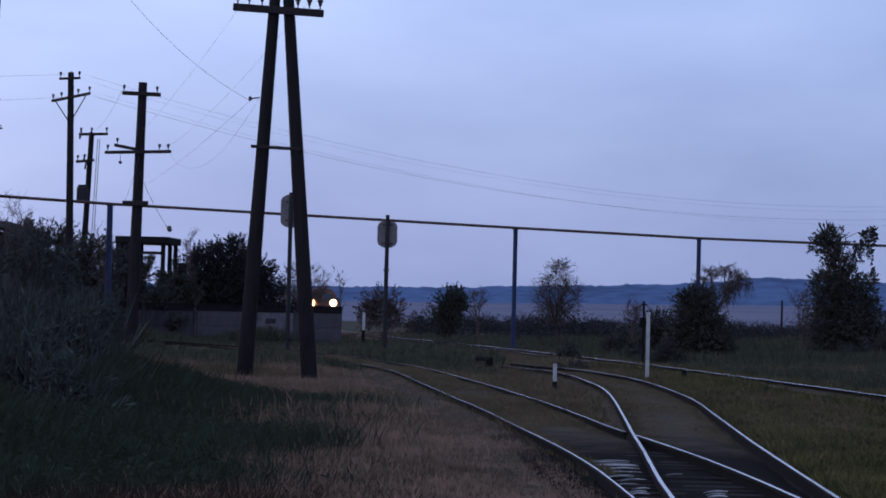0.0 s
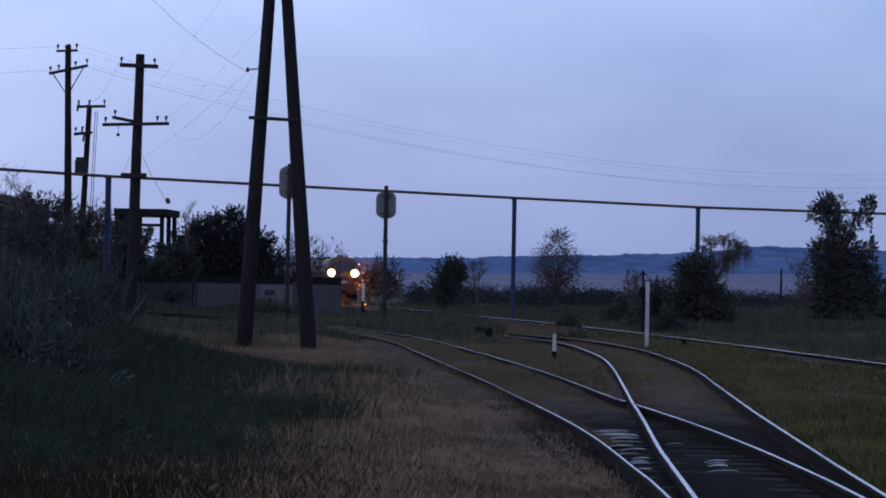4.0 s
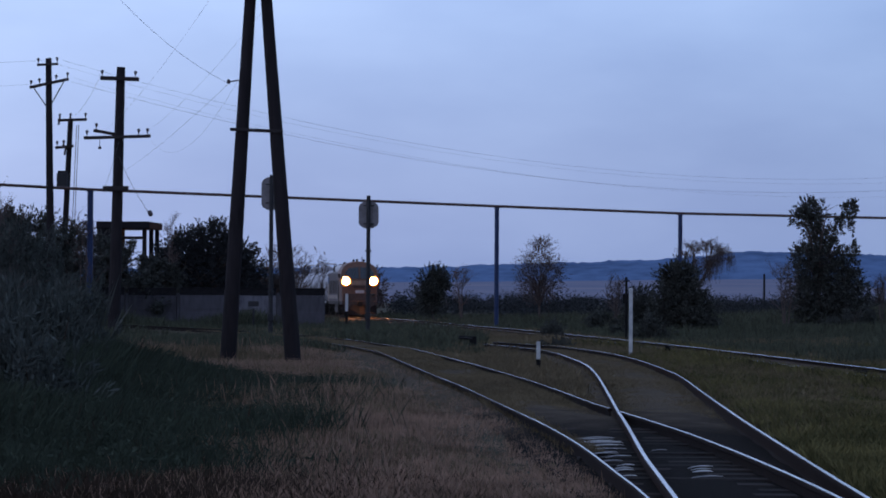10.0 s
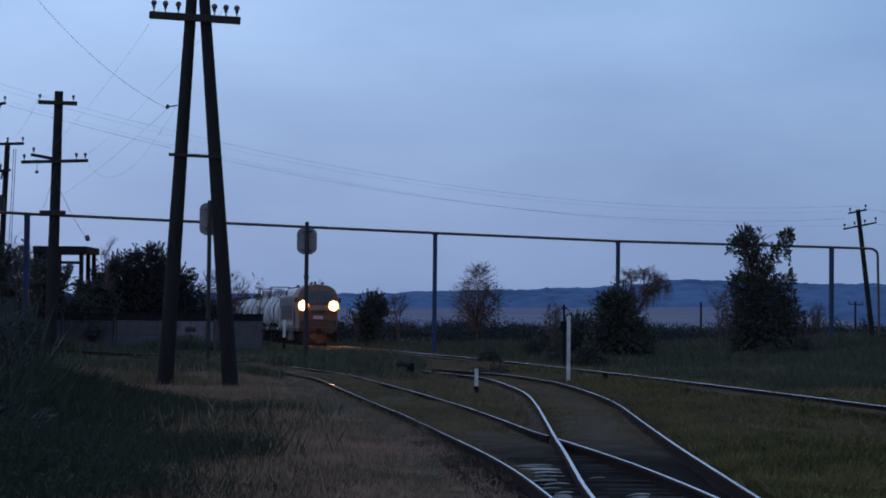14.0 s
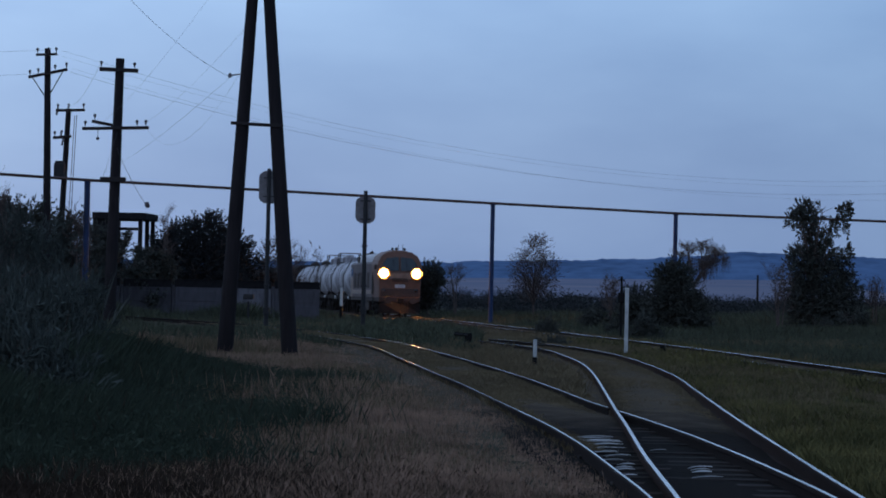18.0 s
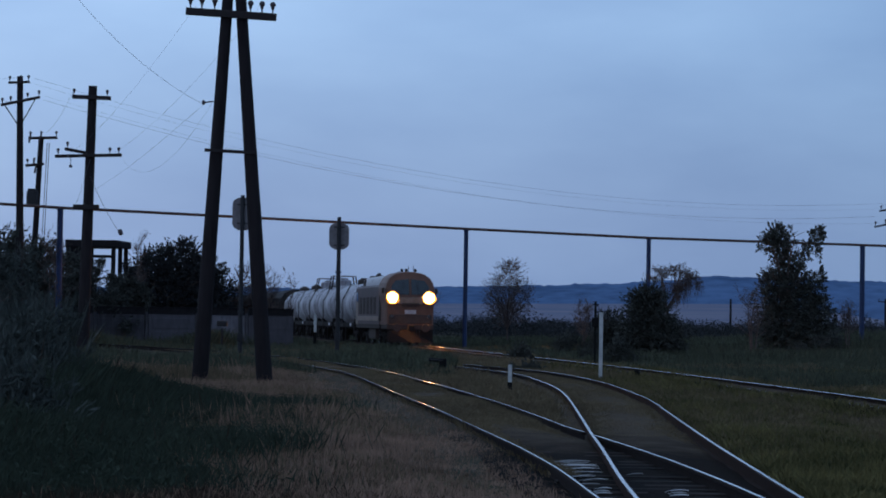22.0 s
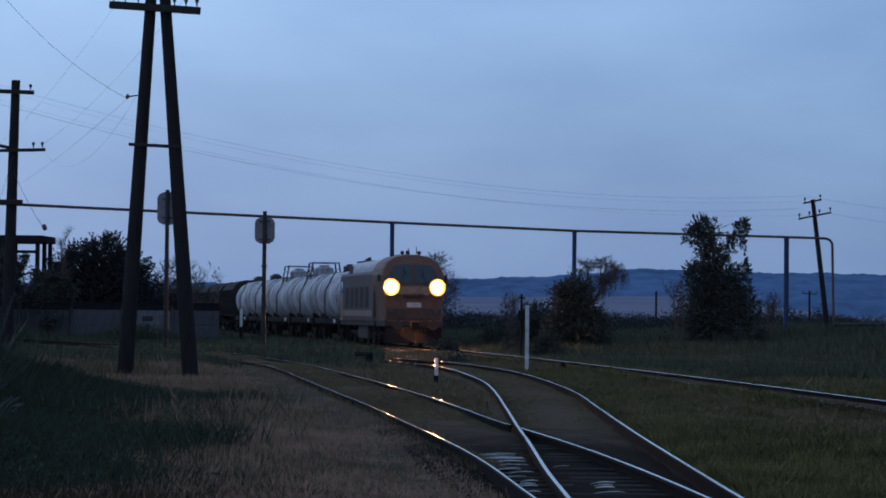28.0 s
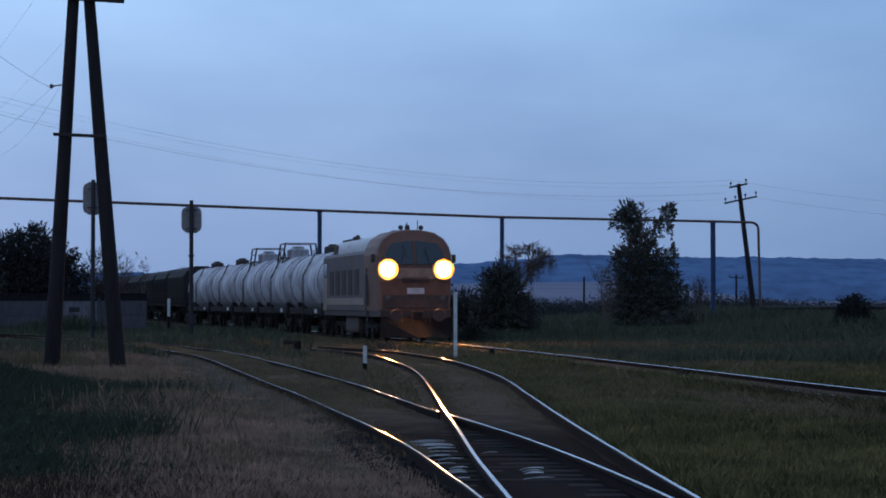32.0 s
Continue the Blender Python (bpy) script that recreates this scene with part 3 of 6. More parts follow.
def bogie(parent, y, length=2.4, wheel_r=0.48):
    bm = bmesh.new()
    for sx in (-1, 1):
        box(bm, 0.14, length * 0.95, 0.22, pose(sx * 1.02, 0, 0.62), 0.03)
        box(bm, 0.16, 0.7, 0.30, pose(sx * 1.02, 0, 0.45), 0.03)
        for oy in (-length / 2 * 0.75, length / 2 * 0.75):
            box(bm, 0.22, 0.34, 0.30, pose(sx * 1.05, oy, 0.48), 0.03)
    box(bm, 2.0, 0.4, 0.25, pose(0, 0, 0.66))
    b = part("bogie", bm, M_BOGIE, parent, m=pose(0, y, 0))
    for oy in (-length / 2 * 0.75, length / 2 * 0.75):
        bm = bmesh.new()
        for sx in (-1, 1):
            m = pose(sx * 0.79, 0, 0, 0, 90, 0)
            turned(bm, [(wheel_r + 0.03, -0.07 * sx), (wheel_r + 0.03, -0.04 * sx), (wheel_r, -0.03 * sx), (wheel_r - 0.01, 0.07 * sx)], 20, m)
        rod(bm, (-0.8, 0, 0), (0.8, 0, 0), 0.08)
        part("wheelset", bm, M_BOGIE, b, m=pose(0, oy, wheel_r))
    return b


def coupler(parent, y, way):
    bm = bmesh.new()
    box(bm, 0.25, 0.7, 0.25, pose(0, 0.1, 1.06), 0.04)
    box(bm, 0.42, 0.28, 0.38, pose(0, 0.45, 1.06), 0.06)
    part("coupler", bm, M_BOGIE, parent, m=pose(0, y, 0, 0, 0, 0 if way > 0 else 180))


LOCO_LEN, TANK_LEN, WAGON_LEN = 17.3, 12.02, 14.7


def build_loco():
    t = thing("locomotive", Matrix(), "diesel locomotive with two lit headlamps, its domed cab painted with their orange glare", "locomotive")
    h = LOCO_LEN / 2 - 0.6
    # engine room: upright flanks and a narrower hood along the top
    arch = [(0.98 * math.copysign(abs(math.cos(k * math.pi / 18)) ** 0.45, math.cos(k * math.pi / 18)), 3.72 + 0.71 * math.sin(k * math.pi / 18) ** 0.6) for k in range(18, -1, -1)]
    bm = bmesh.new()
    swept(bm, [(-1.50, 1.25), (-1.50, 3.62), (-1.40, 3.76), (1.40, 3.76), (1.50, 3.62), (1.50, 1.25)], [(-h, 0.97, 1, 0), (-h + 0.3, 1, 1, 0), (h - 3.4, 1, 1, 0)])
    part("engine_room", bm, M_FLANK, t, "dull maroon flank")
    bm = bmesh.new()
    swept(bm, arch, [(-h + 0.05, 0.97, 1, 0), (-h + 0.5, 1, 1, 0), (h - 3.4, 1, 1, 0)])
    part("roof", bm, M_LOCO_PALE, t, "pale narrow hood along the roof", smooth=False)
    for sx in (-1, 1):
        bm = bmesh.new()
        box(bm, 0.06, 1.3, 0.42, pose(sx * 0.97, -h + 0.8, 4.02), 0.02)
        part("hood_vent", bm, M_LOCO_DARK, t, "dark hood vent")
    # cab: nose leans back, shoulders rounded
    cab = [(-1.46, 1.25), (-1.50, 2.4), (-1.56, 3.10), (-1.57, 3.50), (-1.50, 3.84), (-1.30, 4.18), (-0.90, 4.44), (-0.35, 4.55), (0.35, 4.55), (0.90, 4.44), (1.30, 4.18), (1.50, 3.84), (1.57, 3.50), (1.56, 3.10), (1.50, 2.4), (1.46, 1.25)]
    bm = bmesh.new()
    n = len(cab)
    rings = []
    for y, k in ((h - 3.4, 1.0), (h - 0.75, 1.0), (h - 0.35, 0.99), (h - 0.1, 0.975), (h, 0.95)):
        ring = []
        for x, z in cab:
            back = max(0.0, z - 2.75) * 0.32 * (1 if y > h - 0.8 else 0)
            ring.append(bm.verts.new((x * k, y - back, 1.25 + (z - 1.25) * (1 if z < 3.3 else k * 0.35 + 0.65))))
        rings.append(ring)
    for a, b in zip(rings, rings[1:]):
        for k in range(n):
            bm.faces.new((a[k], b[k], b[(k + 1) % n], a[(k + 1) % n]))
    bm.faces.new(rings[0]), bm.faces.new(rings[-1][::-1])
    c = part("cab", bm, M_LOCO, t)
    # windscreens, side windows and their rims
    for sx in (-1, 1):
        bm = bmesh.new()
        pts = [(0.07, 3.12), (1.20, 3.12), (1.17, 3.62), (0.90, 3.98), (0.07, 4.08)]
        vs = [[bm.verts.new((sx * x, h - max(0, z - 2.75) * 0.32 + d, z)) for x, z in pts] for d in (0.015, -0.10)]
        bm.faces.new(vs[0]), bm.faces.new(vs[1][::-1])
        for k in range(5):
            bm.faces.new((vs[0][k], vs[1][k], vs[1][(k + 1) % 5], vs[0][(k + 1) % 5]))
        part("windscreen", bm, M_GLASS, c, "dark windscreen pane")
        bm = bmesh.new()
        box(bm, 0.05, 1.0, 0.72, pose(sx * 1.5, h - 1.9, 3.08), 0.01)
        part("side_window", bm, M_GLASS, c)
        bm = bmesh.new()
        box(bm, 0.06, 0.9, 0.62, pose(sx * 1.49, -h + 1.1, 3.05), 0.01)
        part("side_window", bm, M_GLASS, t)
        bm = bmesh.new()
        box(bm, 0.035, 0.72, 1.9, pose(sx * 1.512, h - 3.0, 2.4), 0.01)
        part("cab_door", bm, M_LOCO_DARK, c)
        bm = bmesh.new()
        for z in (1.6, 2.9):
            rod(bm, (sx * 1.52, h - 2.52, z), (sx * 1.60, h - 2.52, z), 0.015, seg=6)
        rod(bm, (sx * 1.60, h - 2.52, 1.5), (sx * 1.60, h - 2.52, 3.0), 0.018, seg=6)
        part("handrail", bm, M_IRON, c)
    # pale band across the nose, number plate bars, grille
    bm = bmesh.new()
    box(bm, 1.5, 0.05, 0.42, pose(0, h + 0.015, 2.74), 0.015)
    part("nose_band", bm, M_NOSE_BAND, t, "dull tan painted band")
    bm = bmesh.new()
    box(bm, 2.66, 0.05, 0.56, pose(0, h + 0.004, 1.60), 0.02)
    part("nose_apron", bm, M_LOCO_DARK, t, "dark lower nose panel")
    for sx in (-1, 1):
        bm = bmesh.new()
        rod(bm, (sx * 1.40, h - 0.55, 3.50), (sx * 1.66, h - 0.50, 3.46), 0.018, seg=6)
        box(bm, 0.16, 0.06, 0.34, pose(sx * 1.66, h - 0.50, 3.36), 0.02)
        part("mirror", bm, M_LOCO_DARK, c)
    bm = bmesh.new()
    box(bm, 0.70, 0.05, 0.24, pose(0, h + 0.02, 2.05), 0.01)
    part("plate", bm, M_LOCO_PALE, t, "pale plate")
    bm = bmesh.new()
    for k in range(5):
        box(bm, 1.1, 0.05, 0.035, pose(0, h + 0.02, 2.38 + 0.05 * k))
    part("grille", bm, M_LOCO_DARK, t)
    # headlamps: a drum, a bright lens and a glowing rim painting its halo
    for sx in (-1, 1):
        at = pose(sx * 1.14, h - 0.06, 2.92, -90, 0, 0)
        bm = bmesh.new()
        turned(bm, [(0.34, -0.05), (0.44, 0.0), (0.44, 0.17), (0.425, 0.185), (0.41, 0.175), (0.27, 0.075)], 32, at)
        drum = part("headlamp", bm, M_LOCO_DARK, t)
        bm = bmesh.new()
        turned(bm, [(0.405, 0.178), (0.35, 0.13), (0.272, 0.09)], 32, at, caps=False)
        part("bowl", bm, M_LAMP_HALO, drum, "amber glowing rim that paints the lamp's halo")
        bm = bmesh.new()
        turned(bm, [(0.276, 0.088), (0.265, 0.135), (0.22, 0.19), (0.13, 0.225), (0.02, 0.235)], 32, at)
        part("lens", bm, M_LAMP, drum, "bright warm lens")
    # small fittings on the nose: rails, wipers, horns, marker lamps, jumper hoses
    for sx in (-1, 1):
        bm = bmesh.new()
        rod(bm, (sx * 0.25, h + 0.10, 2.52), (sx * 0.95, h + 0.10, 2.52), 0.016, seg=6)
        for x in (0.28, 0.92):
            rod(bm, (sx * x, h - 0.03, 2.52), (sx * x, h + 0.10, 2.52), 0.013, seg=6)
        part("nose_rail", bm, M_IRON, t)
        bm = bmesh.new()
        rod(bm, (sx * 0.62, h - 0.07, 3.10), (sx * 0.42, h - 0.20, 3.72), 0.012, seg=5)
        rod(bm, (sx * 0.34, h - 0.16, 3.48), (sx * 0.48, h - 0.25, 3.90), 0.010, seg=5)
        part("wiper", bm, M_IRON, c)
        bm = bmesh.new()
        turned(bm, [(0.03, 0.0), (0.03, 0.25), (0.09, 0.42), (0.10, 0.43)], 12, pose(sx * 0.42, h - 1.55, 4.63, -90, 0, 0))
        part("horn", bm, M_IRON, t)
        bm = bmesh.new()
        turned(bm, [(0.10, -0.04), (0.11, 0.05), (0.08, 0.07)], 16, pose(sx * 1.12, h - 0.02, 1.75, -90, 0, 0))
        part("marker_lamp", bm, M_GLASS, t, "unlit dark red marker lamp")
        for k in (0, 1):
            bm = bmesh.new()
            x = sx * (0.38 + 0.18 * k)
            for a, b in (((x, h, 0.98), (x, h + 0.14, 0.80)), ((x, h + 0.14, 0.80), (x, h + 0.10, 0.48))):
                rod(bm, a, b, 0.022, seg=6)
            part("brake_hose", bm, M_IRON, t)
    bm = bmesh.new()
    box(bm, 0.05, 0.04, 1.0, pose(0, h - 0.24, 3.58, 17.7, 0, 0), 0.01)
    part("window_pillar", bm, M_LOCO, c)
    bm = bmesh.new()
    box(bm, 2.7, 0.05, 0.06, pose(0, h + 0.01, 1.42), 0.01)
    part("nose_moulding", bm, M_LOCO_DARK, t)
    # louvre panels along the flank
    bm = bmesh.new()
    box(bm, 0.03, 1.15, 1.1, Matrix(), 0.01)
    for k in range(9):
        box(bm, 0.06, 1.05, 0.03, pose(0, 0, -0.42 + 0.105 * k, 0, 25, 0))
    louvre = None
    for sx in (-1, 1):
        for k in range(5):
            m = pose(sx * 1.51, -h + 3.0 + 1.85 * k, 2.45)
            if louvre is None:
                louvre = part("louvre", bm, M_LOCO_DARK, t, m=m)
            else:
                again(louvre, t, m)
        bm2 = bmesh.new()
        box(bm2, 0.03, h * 2 - 4.2, 0.30, pose(sx * 1.515, -1.6, 1.62), 0.01)
        part("flank_band", bm2, M_NOSE_BAND, t, "dull tan painted band")
        bm2 = bmesh.new()
        box(bm2, 0.04, 1.3, 1.5, pose(sx * 1.51, -h + 1.0, 1.98), 0.01)
        part("rear_panel", bm2, M_NOSE_BAND, t, "tan rear flank panel")
    # frame, tanks, plough
    bm = bmesh.new()
    box(bm, 2.9, h * 2, 0.32, pose(0, 0, 1.15), 0.03)
    part("underframe", bm, M_LOCO_DARK, t)
    bm = bmesh.new()
    box(bm, 2.6, 3.6, 0.75, pose(0, -0.3, 0.66), 0.12)
    part("fuel_tank", bm, M_LOCO_DARK, t)
    bm = bmesh.new()
    vs = [bm.verts.new(v) for v in ((-1.45, h - 0.1, 0.18), (1.45, h - 0.1, 0.18), (0.0, h + 0.55, 0.18), (-1.4, h - 0.1, 0.95), (1.4, h - 0.1, 0.95), (0.0, h + 0.15, 0.95))]
    for q in ((0, 2, 5, 3), (2, 1, 4, 5), (1, 0, 3, 4), (3, 5, 4), (0, 1, 2)):
        bm.faces.new([vs[i] for i in q])
    part("plough", bm, M_BOGIE, t)
    for sx in (-1, 1):
        bm = bmesh.new()
        rod(bm, (sx * 0.88, h, 1.08), (sx * 0.88, h + 0.45, 1.08), 0.10)
        turned(bm, [(0.24, 0.44), (0.25, 0.47), (0.24, 0.50)], 18, pose(sx * 0.88, h, 1.08, -90, 0, 0))
        part("buffer", bm, M_LOCO_DARK, t)
        bm = bmesh.new()
        for k in range(4):
            box(bm, 0.5, 0.28, 0.04, pose(sx * 1.25, h - 3.0, 0.35 + 0.27 * k))
        for oy in (-0.16, 0.16):
            box(bm, 0.04, 0.04, 1.0, pose(sx * 1.48, h - 3.0 + oy, 0.75))
        part("cab_steps", bm, M_IRON, t)
    for y in (h - 4.1, -h + 3.4):
        bogie(t, y, 3.9, 0.52)
    coupler(t, h, 1), coupler(t, -h, -1)
    # on the roof
    for y, hh, r in ((h - 1.1, 0.30, 0.10), (-h + 2.1, 0.26, 0.10), (-h + 1.2, 0.22, 0.10)):
        bm = bmesh.new()
        z0 = 4.44
        turned(bm, [(r, z0 - 0.05), (r, z0 + hh * 0.7), (r * 0.8, z0 + hh)], 14, pose(0.15, y, 0))
        part("roof_vent", bm, M_LOCO_DARK, t)
    bm = bmesh.new()
    rod(bm, (-0.35, h - 1.5, 4.40), (-0.35, h - 1.5, 4.95), 0.018, seg=6)
    part("aerial", bm, M_IRON, t)
    bm = bmesh.new()
    rod(bm, (-0.6, h - 5.4, 4.2), (-0.6, h - 5.4, 5.0), 0.018, seg=6)
    part("aerial", bm, M_IRON, t)
    bm = bmesh.new()
    box(bm, 0.9, 0.8, 0.14, pose(0, h - 3.0, 4.50), 0.03)
    part("roof_hatch", bm, M_LOCO_DARK, t)
    bm = bmesh.new()
    box(bm, 1.2, 3.2, 0.10, Matrix(), 0.03)
    part("radiator_cover", bm, M_LOCO_DARK, t, m=pose(0, -h + 1.9, 4.45))

    return t


def build_tank(railed):
    t = thing("tank_wagon", Matrix(), "pale grey tank wagon with dirty straps and a railed dome" if railed else "pale grey tank wagon with dark straps and a low dome", "tank wagon", "wagons of the train")
    hl = TANK_LEN / 2 - 0.75
    r, zc = 1.48, 2.60
    bm = bmesh.new()
    prof = [(0.05, -hl + 0.0), (0.7, -hl + 0.06), (1.15, -hl + 0.22), (1.38, -hl + 0.42), (r, -hl + 0.62), (r, hl - 0.62), (1.38, hl - 0.42), (1.15, hl - 0.22), (0.7, hl - 0.06), (0.05, hl)]
    turned(bm, prof, 36, pose(0, 0, zc, -90, 0, 0))
    part("barrel", bm, M_TANK, t, smooth=True)
    for y in (-hl + 0.75, -1.75, 1.75, hl - 0.75):
        bm = bmesh.new()
        turned(bm, [(r + 0.004, -0.06), (r + 0.02, -0.06), (r + 0.02, 0.06), (r + 0.004, 0.06)], 36, pose(0, y, zc, -90, 0, 0))
        part("strap", bm, M_STRAP if abs(y) > 2 else M_TANK, t)
    bm = bmesh.new()
    k = 1.0 if railed else 0.72
    turned(bm, [(a * k, b * k) for a, b in ((0.62, 0.0), (0.62, 0.44), (0.56, 0.52), (0.36, 0.55), (0.34, 0.66), (0.22, 0.68))], 22, pose(0, 0, zc + r - 0.08))
    part("dome", bm, M_TANK if railed else M_STRAP, t, "filling dome with a lid")
    # platform with hand rails, and ladders
    for sx in (-1, 1) if railed else ():
        bm = bmesh.new()
        box(bm, 0.34, 1.9, 0.05, pose(sx * 0.74, 0, zc + r - 0.05))
        walkway = part("walkway", bm, M_STRAP, t)
        for z, x in ((0.36, 0.91), (0.74, 0.83)):
            bm = bmesh.new()
            rod(bm, (sx * x, -0.92, zc + r + z), (sx * x, 0.92, zc + r + z), 0.045, seg=6)
            part("guard_rail", bm, M_TANK, walkway)
        for y in (-0.92, 0.92):
            bm = bmesh.new()
            rod(bm, (sx * 1.0, y, zc + r - 0.34), (sx * 0.83, y, zc + r + 0.74), 0.05, seg=6)
            part("guard_post", bm, M_STRAP, walkway)
    for y in (-0.92, 0.92) if railed else ():
        bm = bmesh.new()
        rod(bm, (-0.83, y, zc + r + 0.74), (0.83, y, zc + r + 0.74), 0.045, seg=6)
        part("end_rail", bm, M_TANK, t)
    for sx in (-1, 1):
        bm = bmesh.new()
        for y in (-0.25, 0.25):
            rod(bm, (sx * 1.52, y, 1.0), (sx * 1.52, y, zc + 0.3), 0.022, seg=6)
            rod(bm, (sx * 1.52, y, zc + 0.3), (sx * 0.90, y, zc + r), 0.022, seg=6)
        for k in range(9):
            z = 1.1 + 0.3 * k
            x = 1.52 if z < zc + 0.3 else 1.52 - 0.62 * (z - zc - 0.3) / (r - 0.3)
            rod(bm, (sx * x, -0.25, z), (sx * x, 0.25, z), 0.016, seg=6)
        part("ladder", bm, M_STRAP, t)
    bm = bmesh.new()
    box(bm, 0.6, TANK_LEN - 1.1, 0.3, pose(0, 0, 1.08), 0.02)
    for y in (-TANK_LEN / 2 + 0.6, TANK_LEN / 2 - 0.6):
        box(bm, 2.8, 0.18, 0.34, pose(0, y, 1.1), 0.02)
    for y in (-3.9, 3.9):
        box(bm, 2.4, 0.5, 0.5, pose(0, y, 1.34), 0.05)
    part("underframe", bm, M_BOGIE, t)
    bm = bmesh.new()
    rod(bm, (0.75, 1.2, 0.85), (0.75, 2.1, 0.85), 0.18, seg=12)
    part("brake_cylinder", bm, M_BOGIE, t)
    bm = bmesh.new()
    box(bm, 0.25, 1.1, 0.25, pose(-0.9, -1.2, 0.8), 0.03)
    part("brake_reservoir", bm, M_BOGIE, t)
    for sx in (-1, 1):
        bm = bmesh.new()
        # sill bars added to give the dark band under the barrel
        box(bm, 0.14, TANK_LEN - 1.3, 0.34, pose(sx * 1.36, 0, 1.16), 0.02)
        part("added_side_sill", bm, M_BOGIE, t)
        bm = bmesh.new()
        box(bm, 0.03, 0.70, 0.20, pose(sx * 1.442, 3.7, 1.17))
        part("stencil_plate", bm, M_LOCO_PALE, t, "small pale data plate")
    bogie(t, -3.9), bogie(t, 3.9)
    coupler(t, TANK_LEN / 2 - 0.55, 1), coupler(t, -TANK_LEN / 2 + 0.55, -1)
    return t


def build_hopper():
    t = thing("hopper_wagon", Matrix(), "dark brown covered hopper wagon with upright ribs", "goods wagon", "wagons of the train")
    hl = WAGON_LEN / 2 - 0.6
    bm = bmesh.new()
    swept(bm, [(-1.5, 1.5), (-1.52, 3.5), (-1.25, 3.95), (-0.6, 4.22), (0.6, 4.22), (1.25, 3.95), (1.52, 3.5), (1.5, 1.5)], [(-hl + 0.5, 1, 1, 0), (hl - 0.5, 1, 1, 0)])
    part("body", bm, M_DARKWAGON, t)
    bm = bmesh.new()
    box(bm, 0.10, 0.12, 2.0, Matrix(), 0.01)
    first = None
    for sx in (-1, 1):
        for k in range(9):
            m = pose(sx * 1.55, -hl + 0.75 + k * (2 * hl - 1.5) / 8, 2.5)
            if first is None:
                first = part("rib", bm, M_DARKWAGON, t, m=m)
            else:
                again(first, t, m)
    bm = bmesh.new()
    box(bm, 0.9, 1.6, 0.10, Matrix(), 0.03)
    hatch = part("roof_hatch", bm, M_DARKWAGON, t, m=pose(0, -4.6, 4.24))
    for k in (1, 2, 3):
        again(hatch, t, pose(0, -4.6 + 3.05 * k, 4.24))
    bm = bmesh.new()
    swept(bm, [(-1.35, 1.55), (1.35, 1.55), (0.5, 0.6), (-0.5, 0.6)], [(-1.0, 1, 1, 0), (1.0, 1, 1, 0)])
    chute = part("chute", bm, M_BOGIE, t)
    for k in (-1, 1):
        again(chute, t, pose(0, k * 2.6, 0))
    bm = bmesh.new()
    box(bm, 2.8, WAGON_LEN - 1.2, 0.24, pose(0, 0, 1.42), 0.02)
    part("underframe", bm, M_BOGIE, t)
    bogie(t, -hl + 1.9), bogie(t, hl - 1.9)
    coupler(t, WAGON_LEN / 2 - 0.55, 1), coupler(t, -WAGON_LEN / 2 + 0.55, -1)
    return t


# each vehicle with the distance of its middle behind the train's front and half its bogie spread
TRAIN = []


def build_train():
    TRAIN.append((build_loco(), LOCO_LEN / 2, 4.9))
    behind = LOCO_LEN - 0.4
    plain, railed = build_tank(False), build_tank(True)
    for k in range(5):
        t = (plain, railed)[k] if k < 2 else copy_thing(railed if k == 2 else plain, Matrix())
        TRAIN.append((t, behind + TANK_LEN / 2, 3.9))
        behind += TANK_LEN
    first = build_hopper()
    for k in range(7):
        t = first if k == 0 else copy_thing(first, Matrix())
        TRAIN.append((t, behind + WAGON_LEN / 2, 4.8))
        behind += WAGON_LEN


build_train()


# ---- poles, wires, pipe, signals ----
def insulator_mesh():
    bm = bmesh.new()
    rod(bm, (0, 0, 0), (0, 0, 0.16), 0.018, seg=6)
    turned(bm, [(0.025, 0.09), (0.04, 0.12), (0.045, 0.17), (0.072, 0.20), (0.075, 0.25), (0.055, 0.27), (0.05, 0.29), (0.02, 0.30)], 10)
    return mesh_of("insulator", bm, M_PORCELAIN)


INSULATOR = insulator_mesh()


def insulator(parent, m):
    o = new("insulator", INSULATOR)
    o.parent, o.matrix_basis = parent, m


def cross_arm(parent, z, x0, x1, spots, tilt=0.0, y=-0.16, deep=0.13, high=0.14):
    bm = bmesh.new()
    box(bm, x1 - x0, deep, high, pose((x0 + x1) / 2, y, z, 0, tilt, 0), 0.015)
    arm = part("cross_arm", bm, M_ARM, parent)
    mid = (x0 + x1) / 2
    for x in spots:
        insulator(arm, pose(x, y, z + high / 2 - 0.01 - (x - mid) * math.tan(radians(tilt))) @ Matrix.Scale(1.1, 4))
    return arm


